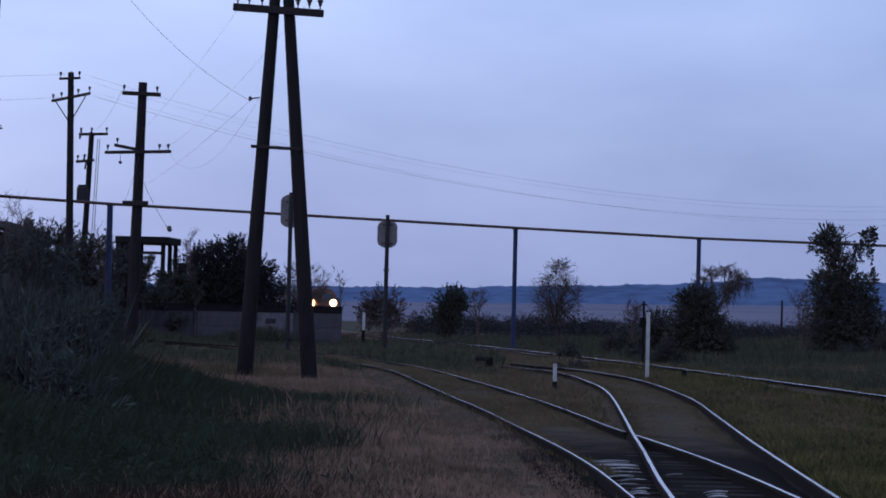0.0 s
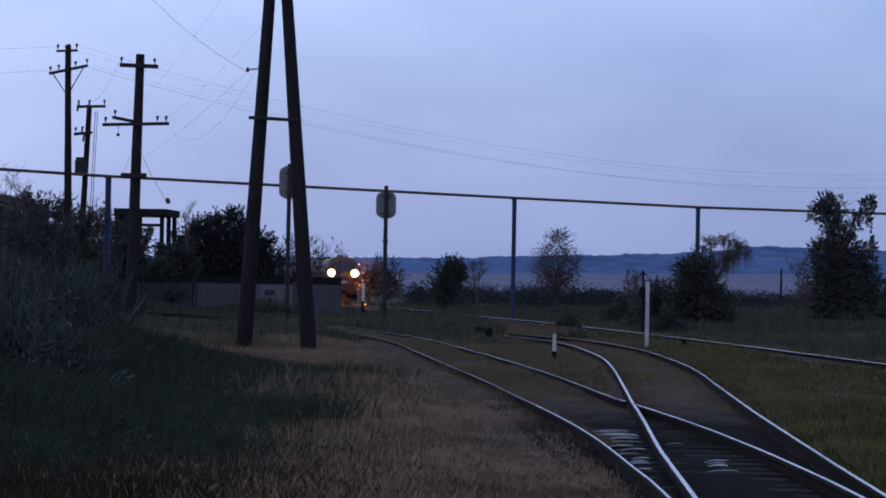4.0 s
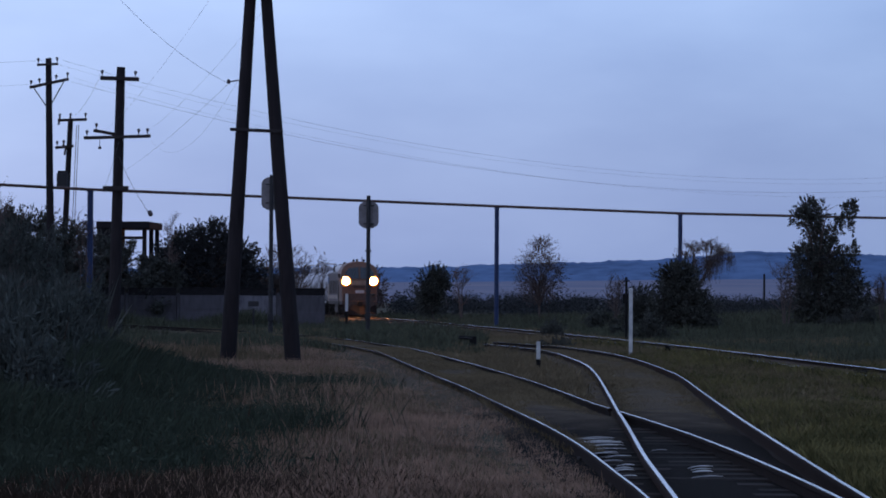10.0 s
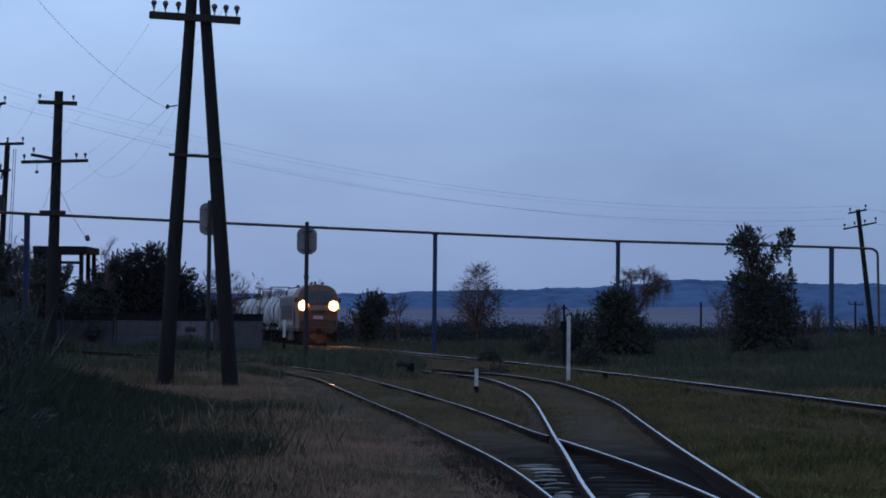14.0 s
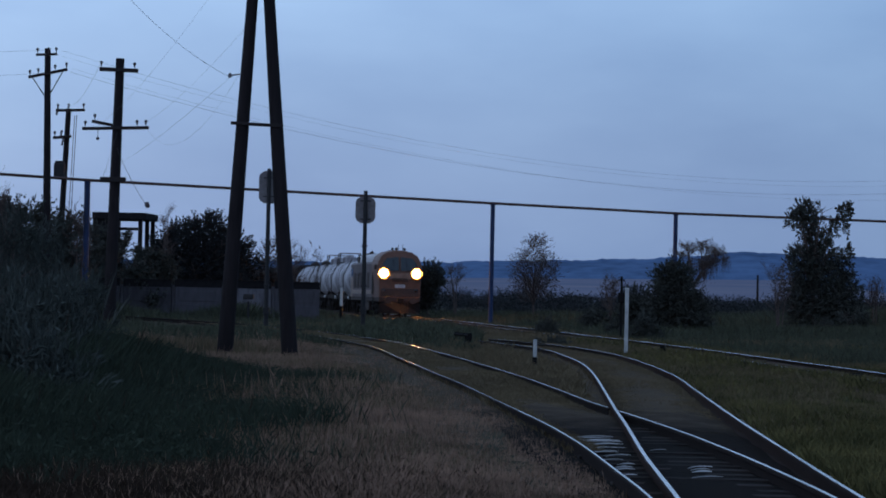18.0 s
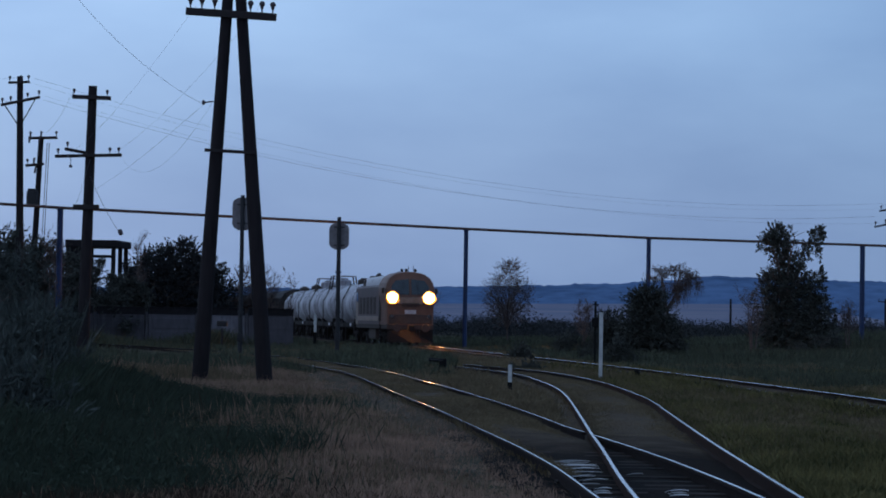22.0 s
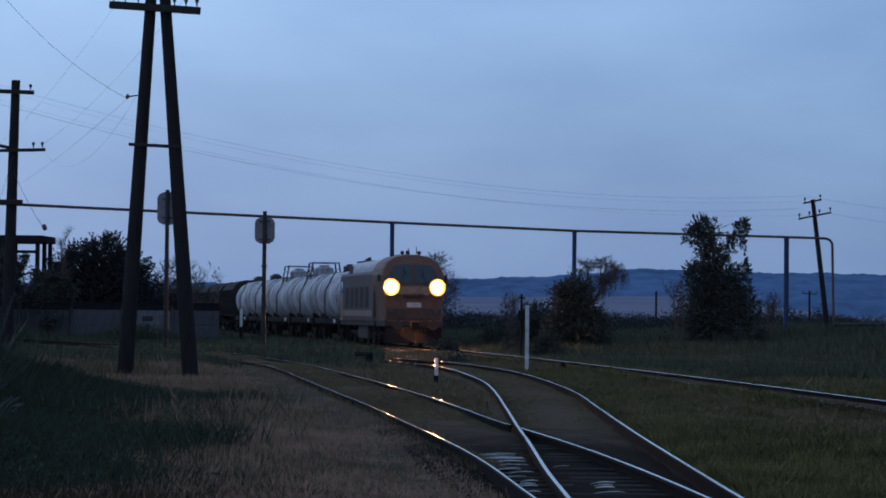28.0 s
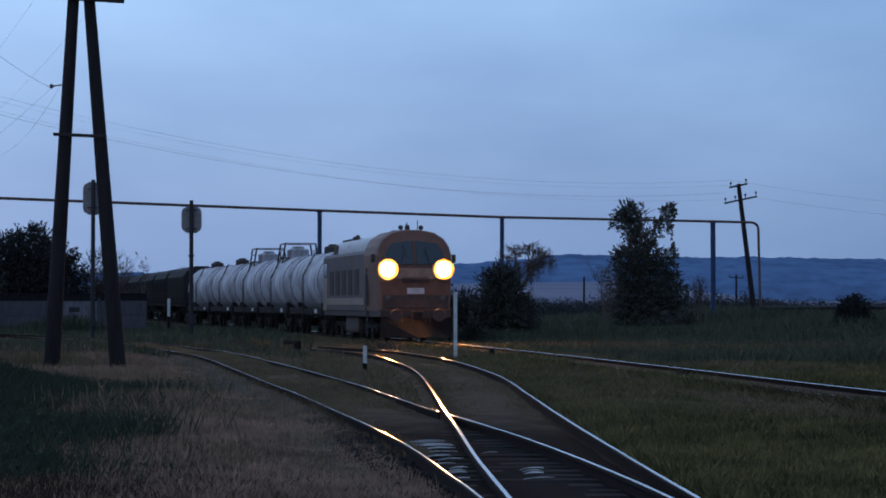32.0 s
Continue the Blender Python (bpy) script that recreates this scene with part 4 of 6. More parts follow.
def build_a_pole():
    t = thing("power_pole", pose(-9.83, 61, -0.15), "dark tarred wooden A-frame power pole with one cross arm", "utility pole")
    apex = 11.2
    for foot, head in ((-0.88, -0.26), (0.94, 0.02)):
        bm = bmesh.new()
        rod(bm, (foot, 0, -0.1), (head, 0, apex), 0.228, 0.150, 14)
        part("leg", bm, M_POLE, t)
    cross_arm(t, 10.11, -1.42, 1.10, (-1.30, -0.98, -0.62, 0.38, 0.70, 1.0), 3.6, -0.2, 0.16, 0.2)
    bm = bmesh.new()
    box(bm, 1.46, 0.09, 0.09, pose(-0.10, -0.17, 6.31, 0, 2.5, 0), 0.01)
    part("brace", bm, M_ARM, t)
    bm = bmesh.new()
    rod(bm, (-0.62, -0.1, 7.70), (-0.9, -0.1, 7.66), 0.02, seg=6)
    turned(bm, [(0.02, 0.0), (0.05, 0.02), (0.05, 0.10), (0.02, 0.13)], 10, pose(-0.9, -0.1, 7.60))
    part("strain_insulator", bm, M_PORCELAIN, t)


build_a_pole()


def round_pole(name, x, y, top, r0, r1, lean_x=0.0, label="", foot=None):
    z0 = float(land(x, y)) if foot is None else foot
    t = thing(name, pose(x, y, z0), label, "utility pole", "line poles")
    bm = bmesh.new()
    rod(bm, (0, 0, -0.1), (lean_x, 0, top - z0), r0, r1, 12)
    part("shaft", bm, M_POLE, t)
    return t, z0


def build_line_poles():
    # thick pole with a short arm above and two long arms below
    t, z0 = round_pole("power_pole", -25.45, 111, 13.15, 0.33, 0.22, 0.25, "thick dark wooden pole with stacked cross arms")
    g = 0.25
    cross_arm(t, 12.55 - z0, g - 0.98, g + 0.98, (-0.65, 1.05), 2.0, -0.25, 0.2, 0.2)
    cross_arm(t, 9.6 - z0, -1.55, 1.85, (-1.4, 1.25, 1.7), -1.6, -0.27, 0.16, 0.16)
    cross_arm(t, 9.84 - z0, -1.2, 0.35, (-1.05,), 10.0, 0.28, 0.16, 0.16)
    bm = bmesh.new()
    rod(bm, (-0.75, -0.25, 9.5 - z0), (-0.75, -0.25, 9.1 - z0), 0.015, seg=6)
    turned(bm, [(0.02, 0), (0.09, 0.03), (0.09, 0.12), (0.03, 0.16)], 10, pose(-0.75, -0.25, 8.98 - z0))
    part("hanging_insulator", bm, M_PORCELAIN, t)
    bm = bmesh.new()
    box(bm, 1.3, 0.2, 0.25, pose(0.1, -0.3, 7.0 - z0), 0.02)
    part("clamp", bm, M_ARM, t)
    bm = bmesh.new()
    turned(bm, [(0.02, -0.16), (0.10, -0.14), (0.13, 0.0), (0.10, 0.14), (0.02, 0.16)], 10, pose(-23.85 + 25.45, 1.0, 5.80 - z0, 0, -22, 0))
    part("stay_insulator", bm, M_PORCELAIN, t)
    # tall pole with two arms and slanting stays
    t, z0 = round_pole("power_pole", -31.52, 122, 14.8, 0.25, 0.17, -0.30, "tall dark wooden pole with two cross arms and stays")
    cross_arm(t, 14.45 - z0, -0.90, 0.30, (-0.82, -0.2, 0.24), -2.5, -0.2, 0.12, 0.13)
    cross_arm(t, 13.40 - z0, -1.32, 0.92, (-1.22, -0.75, 0.2, 0.84), -12.0, -0.2, 0.14, 0.15)
    bm = bmesh.new()
    for sx in (-1, 1):
        rod(bm, (sx * 0.85 - 0.22, -0.2, 13.32 + sx * 0.17 - z0), (sx * 0.1 - 0.24, -0.2, 12.1 - z0), 0.03, seg=6)
    part("arm_stay", bm, M_ARM, t)
    # transformer pole behind them
    t, z0 = round_pole("transformer_pole", -33.05, 130, 12.1, 0.20, 0.16, 0.50, "dark wooden pole with a transformer box and fuses")
    cross_arm(t, 12.0 - z0, -0.22, 1.52, (-0.1, 0.55, 1.45), -1.5, -0.2, 0.13, 0.16)
    cross_arm(t, 10.40 - z0, -0.35, 0.75, (-0.25, 0.15), -6, -0.2, 0.13, 0.16)
    for x, z in ((0.12, 10.3), (-0.15, 11.7), (0.22, 9.9), (0.5, 11.8)):
        bm = bmesh.new()
        rod(bm, (x, -0.3, z - z0), (x + 0.1, -0.35, z - z0 + 0.5), 0.06, 0.05, 8)
        part("fuse", bm, M_PORCELAIN, t)
    bm = bmesh.new()
    box(bm, 0.62, 0.5, 0.95, pose(0.14, -0.35, 8.35 - z0), 0.05)
    box(bm, 0.5, 0.4, 0.14, pose(0.14, -0.35, 8.9 - z0), 0.03)
    part("transformer", bm, M_SIGNAL, t, "grey transformer box")
    bm = bmesh.new()
    for x in (0.92, 1.05):
        rod(bm, (x, -0.2, 11.7 - z0), (x - 0.25, -0.2, 4.5 - z0), 0.022, seg=5)
    part("down_lead", bm, M_WIRE, t)
    # leaning pole beyond the pipe's end
    t, z0 = round_pole("power_pole", 22.0, 157, 9.95, 0.20, 0.15, -1.15, "leaning dark wooden pole with two tilted cross arms")
    cross_arm(t, 9.80 - z0, -1.85, -0.55, (-1.72, -0.65), -12.0, -0.2, 0.11, 0.12)
    cross_arm(t, 8.80 - z0, -2.2, 0.15, (-2.1, -1.4, -0.7, 0.05), -12.0, -0.2, 0.11, 0.12)
    # near pole at the edge of the thicket
    t, z0 = round_pole("power_pole", -15.95, 52, 11.0, 0.24, 0.18, 0.66, "dark leaning wooden pole at the edge of the thicket")
    cross_arm(t, 10.4 - z0, -0.4, 1.5, (-0.3, 0.3, 0.9, 1.4), 2.0, -0.22)
    # two small poles far out on the plain
    for x, y, top in ((19.0, 300, 5.0), (39.5, 300, 5.3)):
        t, z0 = round_pole("far_pole", x, y, top, 0.16, 0.13, 0.0, "small dark pole far off on the plain")
        if x > 30:
            cross_arm(t, top - 0.4 - z0, -1.0, 1.0, (-0.9, 0.9), 3.0, -0.15, 0.14, 0.14)


build_line_poles()


def wire(a, b, sag, r=0.011, name="overhead_wire", label="thin sagging overhead wire between poles"):
    n = 28
    cu = bpy.data.curves.new(name, "CURVE")
    cu.dimensions, cu.bevel_depth, cu.bevel_resolution = "3D", r * 0.6, 1
    sp = cu.splines.new("POLY")
    sp.points.add(n)
    a, b = Vector(a), Vector(b)
    for k in range(n + 1):
        u = k / n
        p = a.lerp(b, u)
        p.z -= sag * 4 * u * (1 - u)
        sp.points[k].co = (*p, 1)
    cu.materials.append(M_WIRE)
    return tagged(new(name, cu), label, "wire", "overhead wires")


def build_wires():
    for a, b, sag in (((-31.0, 122, 14.7), (20.2, 157, 10.2), 2.3), ((-30.5, 122, 13.5), (19.9, 157, 9.3), 2.2)):
        wire(a, b, sag, 0.012 if b[2] < 10 else 0.009)
    for a, b, sag in (((-30.4, 122, 13.7), (21.9, 157, 8.9), 2.2), ((-32.1, 122, 14.7), (21.3, 157, 9.9), 2.4)):
        wire(a, b, sag, 0.006)
    # on to the right from the leaning pole, and in from the left
    for a, b, sag in (((20.2, 157, 10.2), (70, 175, 9.6), 1.6), ((21.9, 157, 9.0), (72, 175, 8.6), 1.6), ((-32.4, 122, 13.4), (-62, 118, 13.2), 0.6), ((-32.1, 122, 14.7), (-62, 118, 14.6), 0.5), ((-26.2, 111, 12.9), (-32.3, 130, 12.3), 0.3)):
        wire(a, b, sag, 0.010)
    # service line to the A-pole and stays running down
    wire((-10.73, 60.9, 7.46), (-22.7, 61.5, 25.8), 3.1, 0.009)
    wire((-10.73, 60.9, 7.46), (-24.9, 110.7, 7.9), 0.15, 0.006)
    wire((-10.5, 60.9, 7.5), (-23.7, 110.7, 9.6), 1.3, 0.005)
    wire((-11.0, 60.9, 10.2), (-26.3, 111, 9.7), 0.4, 0.005)
    wire((-9.2, 60.9, 10.2), (-24.0, 111, 9.8), 0.4, 0.005)
    wire((-25.2, 110.7, 8.6), (-23.83, 112, 5.70), 0.2, 0.018)
    wire((-25.2, 110.7, 9.4), (-26.0, 110.7, 6.8), 0.15, 0.012)


build_wires()


PIPE_LINE = [(-60, 96, 8.1), (-30.1, 125, 7.64), (-18.9, 133, 7.52), (-7.72, 139.3, 7.33), (3.78, 142.6, 7.04), (18.24, 150.4, 7.05), (20.95, 151.6, 7.03)]


def build_pipe():
    t = tagged(new("gas_pipe"), "long yellow-brown gas pipe carried high on blue posts", "pipe")
    bm = bmesh.new()
    r = 0.085
    for a, b in zip(PIPE_LINE, PIPE_LINE[1:]):
        rod(bm, a, b, r, seg=12)
    part("run", bm, M_PIPE, t)
    bm = bmesh.new()
    c = Vector((20.95, 151.6, 6.58))
    pts = [c + Vector((0.55 * math.sin(k * math.pi / 12), 0.2 * math.sin(k * math.pi / 12), 0.45 * math.cos(k * math.pi / 12))) for k in range(7)]
    pts.append(Vector((21.62, 151.8, 1.25)))
    for a, b in zip(pts, pts[1:]):
        rod(bm, a, b, r, seg=12)
    part("bend", bm, M_PIPE, t)
    bm = bmesh.new()
    rod(bm, (21.62, 151.8, 1.2), (75, 160, 1.5), 0.13, seg=12)
    part("low_run", bm, M_IRON, t, "dark low pipe near the ground")
    for k in range(7):
        bm = bmesh.new()
        x = 25 + 6.5 * k
        box(bm, 0.22, 0.22, 1.6, pose(x, 152.3 + 0.155 * (x - 25), 0.5), 0.02)
        part("low_support", bm, M_IRON, t)
    for x, y, z in PIPE_LINE[1:2] + PIPE_LINE[3:-1]:
        big = 0.17 if abs(x) > 10 else 0.14
        z0 = float(land(x, y))
        bm = bmesh.new()
        rod(bm, (x, y, z0 - 0.1), (x, y, z - 0.10), big, seg=14)
        p = part("post", bm, M_BLUE, t, "blue painted steel post")
        bm = bmesh.new()
        box(bm, 0.36, 0.36, 0.05, pose(x, y, z - 0.09), 0.01)
        part("cradle", bm, M_BLUE, p)


build_pipe()


def build_signal(x, y, top, facing, hh, over, group="railway signals"):
    z0 = float(land(x, y))
    t = thing("railway_signal", pose(x, y, z0, 0, 0, facing), "railway light signal seen from behind, oval grey shield on a mast", "signal", group)
    top -= z0
    bm = bmesh.new()
    rod(bm, (0, 0, 0), (0, 0, top), 0.105, 0.09, 12)
    part("mast", bm, M_SIGNAL, t)
    bm = bmesh.new()
    prof = []
    w, ch = 0.46, 0.27
    for sx, sz in ((1, 1), (-1, 1), (-1, -1), (1, -1)):
        corner = [(w, hh - ch), (w * 0.86, hh - ch * 0.45), (w - ch, hh)]
        if sx * sz < 0:
            corner = corner[::-1]
        prof += [(sx * cx, sz * cz) for cx, cz in corner]
    vs = [[bm.verts.new((px, d, pz)) for px, pz in prof] for d in (-0.02, 0.02)]
    bm.faces.new(vs[0]), bm.faces.new(vs[1][::-1])
    for k in range(len(prof)):
        bm.faces.new((vs[0][k], vs[1][k], vs[1][(k + 1) % len(prof)], vs[0][(k + 1) % len(prof)]))
    shield = part("shield", bm, M_SHIELD, t, "oval grey shield", m=pose(0, 0.11, top - over - hh))
    for dz in (0.32, -0.28):
        bm = bmesh.new()
        turned(bm, [(0.13, 0), (0.14, 0.1), (0.12, 0.35), (0.125, 0.36)], 14, pose(0, 0.05, dz, -90, 0, 0))
        part("lamp_head", bm, M_SIGNAL, shield)
    for dz in (-0.42, 0.42):
        bm = bmesh.new()
        box(bm, 0.5, 0.06, 0.05, pose(0, 0.06, top - over - hh + dz))
        part("bracket", bm, M_SIGNAL, t)
    for z in (2.05, 3.9):
        bm = bmesh.new()
        turned(bm, [(0.10, -0.05), (0.135, -0.04), (0.135, 0.04), (0.10, 0.05)], 12, pose(0, 0, z))
        part("clamp", bm, M_SIGNAL, t)
    bm = bmesh.new()
    box(bm, 0.26, 0.22, 0.34, pose(0.0, -0.05, 0.9), 0.02)
    part("cable_box", bm, M_SIGNAL, t)
    bm = bmesh.new()
    box(bm, 0.5, 0.5, 0.3, pose(0, 0, 0.02), 0.03)
    part("footing", bm, M_CONCRETE, t)


build_signal(-15.72, 100, 7.10, 6, 0.74, 0.10)
build_signal(-11.55, 102.2, 6.27, 4, 0.62, 0.26)


def build_track_posts():
    t = thing("marker_post", pose(0.37, 66.4, float(land(0.4, 66))), "tall white-painted concrete marker post beside the track", "post")
    bm = bmesh.new()
    swept(bm, [(-0.055, 0), (-0.055, 2.0), (0.055, 2.0), (0.055, 0)], [(-0.055, 1, 1, 0), (0.055, 1, 1, 0)])
    part("shaft", bm, M_WHITE, t)
    bm = bmesh.new()
    box(bm, 0.13, 0.13, 0.05, pose(0, 0, 2.02), 0.015)
    part("cap", bm, M_WHITE, t)
    t = thing("clearance_post", pose(-1.87, 53.4, float(land(-1.9, 53))), "short white clearance post with a black foot between the tracks", "post")
    bm = bmesh.new()
    box(bm, 0.09, 0.09, 0.42, pose(0, 0, 0.50), 0.015)
    part("white_top", bm, M_WHITE, t)
    bm = bmesh.new()
    box(bm, 0.11, 0.11, 0.34, pose(0, 0, 0.12), 0.01)
    part("black_foot", bm, M_BLACK, t, "black painted foot")
    t = thing("marker_post", pose(-17.35, 141, float(land(-17.35, 141))), "thin white post by the wall with an added dark foot", "post")
    bm = bmesh.new()
    box(bm, 0.17, 0.14, 1.15, pose(0, 0, 1.42), 0.02)
    part("white_top", bm, M_WHITE, t)
    # dark foot added in place of growth that hides the post's base
    bm = bmesh.new()
    box(bm, 0.18, 0.15, 0.95, pose(0, 0, 0.40), 0.015)
    part("added_dark_foot", bm, M_BLACK, t, "dark foot added where the base is hidden")
    # thin dark mast with a lamp box
    t = thing("track_lamp_post", pose(0.29, 95, float(land(0.3, 95))), "thin dark post carrying a small lamp box", "post")
    bm = bmesh.new()
    rod(bm, (0, 0, 0), (0, 0, 2.75), 0.048, seg=8)
    rod(bm, (-0.14, 0, 2.6), (0.14, 0, 2.6), 0.03, seg=6)
    part("mast", bm, M_BLACK, t)
    bm = bmesh.new()
    box(bm, 0.30, 0.24, 0.42, pose(0.0, -0.08, 1.85), 0.03)
    part("lamp_box", bm, M_BLACK, t)


build_track_posts()


def build_switch_stand(x, y, k, turn):
    t = thing("switch_stand", pose(x, y, float(land(x, y)), 0, 0, turn) @ Matrix.Scale(k, 4), "low dark iron switch stand with a weighted lever", "switch stand", "switch stands")
    bm = bmesh.new()
    box(bm, 0.30, 0.34, 0.16, pose(0.14, 0, 0.08), 0.02)
    part("base", bm, M_BLACK, t)
    bm = bmesh.new()
    box(bm, 0.26, 0.22, 0.34, pose(0.17, 0, 0.30), 0.03)
    part("housing", bm, M_BLACK, t)
    bm = bmesh.new()
    box(bm, 0.36, 0.16, 0.13, pose(-0.15, 0, 0.42, 0, 4, 0), 0.04)
    part("weight", bm, M_BLACK, t)
    bm = bmesh.new()
    rod(bm, (0.16, -0.12, 0.40), (-0.30, -0.12, 0.43), 0.022, seg=8)
    part("lever", bm, M_IRON, t)


def build_dwarf_signal():
    t = thing("dwarf_signal", pose(-21.5, 130, float(land(-21.5, 130))), "small dark dwarf signal on a short post before the wall", "signal")
    bm = bmesh.new()
    rod(bm, (0, 0, 0), (0, 0, 1.1), 0.06, seg=8)
    part("post", bm, M_IRON, t)
    bm = bmesh.new()
    box(bm, 0.62, 0.28, 0.32, pose(0, 0, 1.38), 0.06)
    part("lamp_head", bm, M_IRON, t)


build_dwarf_signal()


def build_sleeper_glints():
    """Pale arcs that paint highlights on the weathered sleeper edges between the near rails."""
    rng = np.random.default_rng(77)
    verts, faces = [], []
    al, bl, ar = np.array(A_LEFT), np.array(B_LEFT), np.array(A_RIGHT)
    for row, y0, y1 in ((0, 21.6, 27.6), (1, 21.6, 26.2)):
        for y in np.arange(y0, y1, 0.60):
            le, ri = (al, bl) if row == 0 else (bl, ar)
            xa, xb = np.interp(y, le[:, 1], le[:, 0]) + 0.09, np.interp(y, ri[:, 1], ri[:, 0]) - 0.09
            for _ in range(rng.integers(1, 3) if row == 0 else rng.integers(0, 3)):
                w = (xb - xa) * (rng.uniform(0.5, 0.9) if row == 0 else rng.uniform(0.14, 0.36))
                cx, cy = rng.uniform(xa + w / 2, max(xb - w / 2, xa + w / 2 + 0.01)), y + rng.normal(0, 0.09)
                rise, base = rng.uniform(0.25, 0.75), len(verts)
                wide = rng.uniform(0.004, 0.011)
                for k in range(9):
                    u = k / 8
                    px, py = cx + (u - 0.5) * w, cy + rise * (1.6 * u - 1.1 * u * u)
                    thick = wide * math.sin(math.pi * (0.06 + 0.88 * u))
                    verts += [(px, py - thick, -0.108), (px, py + thick, -0.104 + thick)]
                faces += [(base + 2 * k, base + 2 * k + 2, base + 2 * k + 3, base + 2 * k + 1) for k in range(8)]
    tagged(new("bleached_stems", raw("bleached_stems", verts, faces, M_SLEEPER_GLINT)), "pale arcs painting light on the weathered sleeper edges", "dry stems", kind="stuff")


build_sleeper_glints()


def build_litter():
    for x, y, turn in ((6.60, 39.25, 20), (6.82, 39.48, 75)):
        bm = bmesh.new()
        vs = [bm.verts.new(v) for v in ((-0.06, -0.05, 0), (0.07, -0.04, 0.03), (0.05, 0.06, 0.01), (-0.05, 0.05, 0.05))]
        vs += [bm.verts.new(v.co + Vector((0, 0, 0.004))) for v in vs]
        for q in ((3, 2, 1, 0), (4, 5, 6, 7), (0, 1, 5, 4), (1, 2, 6, 5), (2, 3, 7, 6), (3, 0, 4, 7)):
            bm.faces.new([vs[k] for k in q])
        ob = new("paper_scrap", mesh_of("paper_scrap", bm, M_WHITE))
        ob.matrix_basis = pose(x, y, float(land(x, y)) + 0.10, 20, 10, turn)
        tagged(ob, "small crumpled pale paper scrap in the grass", "litter", "litter")


build_litter()
build_switch_stand(-5.25, 78.0, 1.0, 0)
build_switch_stand(1.50, 68.6, 0.80, 85)
build_switch_stand(5.30, 49.2, 0.5, 10)


# ---- wall, shed and house behind the weeds ----
def build_wall():
    t = tagged(new("wall_concrete"), "grey precast concrete panel wall, stained, with a dark top rail", "wall", kind="structure")
    ends = [Vector((-47, 120, 0)), Vector((-33, 133, 0)), Vector((-18.6, 140.7, 0))]
    bm = bmesh.new()
    box(bm, 3.0, 0.10, 1.95, Matrix(), 0.02)
    box(bm, 2.5, 0.13, 0.66, pose(0, 0, 0.42), 0.03)
    box(bm, 2.5, 0.13, 0.66, pose(0, 0, -0.42), 0.03)
    panel = mesh_of("panel", bm, M_CONCRETE)
    pale = panel.copy()
    pale.materials.clear()
    pale.materials.append(M_PALE_WALL)
    bm = bmesh.new()
    box(bm, 0.17, 0.19, 2.1, Matrix(), 0.02)
    pillar = mesh_of("pillar", bm, M_CONCRETE)
    bm = bmesh.new()
    box(bm, 3.0, 0.13, 0.40, Matrix(), 0.015)
    box(bm, 3.0, 0.20, 0.07, pose(0, 0, 0.23), 0.015)
    rail_m = mesh_of("top_rail", bm, M_SHEDROOF)
    for a, b in zip(ends, ends[1:]):
        d = (b - a)
        n = round(d.length / 3.05)
        turn = math.degrees(math.atan2(d.y, d.x))
        for k in range(n):
            p = a + d * ((k + 0.5) / n)
            z = float(land(p.x, p.y))
            for me, m in ((pale if -24.4 < p.x < -20.5 else panel, pose(p.x, p.y, z + 0.90, 0, 0, turn)), (rail_m, pose(p.x, p.y, z + 2.08, 0, 0, turn))):
                o = new("top_rail" if me is rail_m else "panel", me)
                o.parent, o.matrix_basis = t, m
            q = a + d * (k / n)
            o = new("pillar", pillar)
            o.parent, o.matrix_basis = t, pose(q.x, q.y, z + 0.93, 0, 0, turn)


build_wall()


def build_shed():
    t = thing("open_shed", pose(-33.5, 150, float(land(-34, 150))), "half-open concrete shed with a dark flat slab roof on columns", "shed")
    bm = bmesh.new()
    box(bm, 3.7, 4.3, 0.48, pose(-0.35, 1.95, 6.62), 0.04)
    part("roof", bm, M_SHEDROOF, t)
    bm = bmesh.new()
    box(bm, 1.55, 1.8, 6.4, pose(-1.42, 0.9, 3.2), 0.03)
    part("wall", bm, M_SHEDROOF, t)
    bm = bmesh.new()
    box(bm, 1.75, 0.2, 0.2, pose(0.20, 0.1, 5.75), 0.02)
    part("beam", bm, M_SHEDROOF, t)
    bm = bmesh.new()
    box(bm, 0.26, 0.26, 6.4, pose(0, 0, 3.2), 0.02)
    first = part("column", bm, M_SHEDROOF, t, m=pose(1.10, 0.1, 0))
    for y in (2.0, 3.9):
        again(first, t, pose(1.16, y, 0))


build_shed()


def build_house():
    t = thing("house", pose(-41.4, 140, float(land(-42, 140))), "low dark house with a pitched roof behind bushes", "house")
    bm = bmesh.new()
    box(bm, 7.0, 8.0, 5.6, pose(0, 0, 2.8), 0.03)
    part("wall", bm, M_SHEDROOF, t)
    bm = bmesh.new()
    swept(bm, [(-4.0, 6.1), (0, 7.5), (4.0, 6.1), (4.0, 5.9), (0, 7.25), (-4.0, 5.9)], [(-4.5, 1, 1, 0), (4.5, 1, 1, 0)])
    part("roof", bm, M_SHEDROOF, t, "dark pitched roof")
    bm = bmesh.new()
    swept(bm, [(-3.5, 5.5), (-3.5, 6.0), (0, 7.2), (3.5, 6.0), (3.5, 5.5)], [(-4.0, 1, 1, 0), (-3.9, 1, 1, 0)])
    part("gable", bm, M_SHEDROOF, t)
    for x in (-1.8, 1.8):
        bm = bmesh.new()
        box(bm, 1.2, 0.12, 1.4, pose(x, -4.03, 3.4), 0.02)
        w = part("window", bm, M_LOCO_DARK, t)
        bm = bmesh.new()
        box(bm, 0.95, 0.04, 1.15, pose(x, -4.09, 3.4))
        part("pane", bm, M_GLASS, w)


build_house()


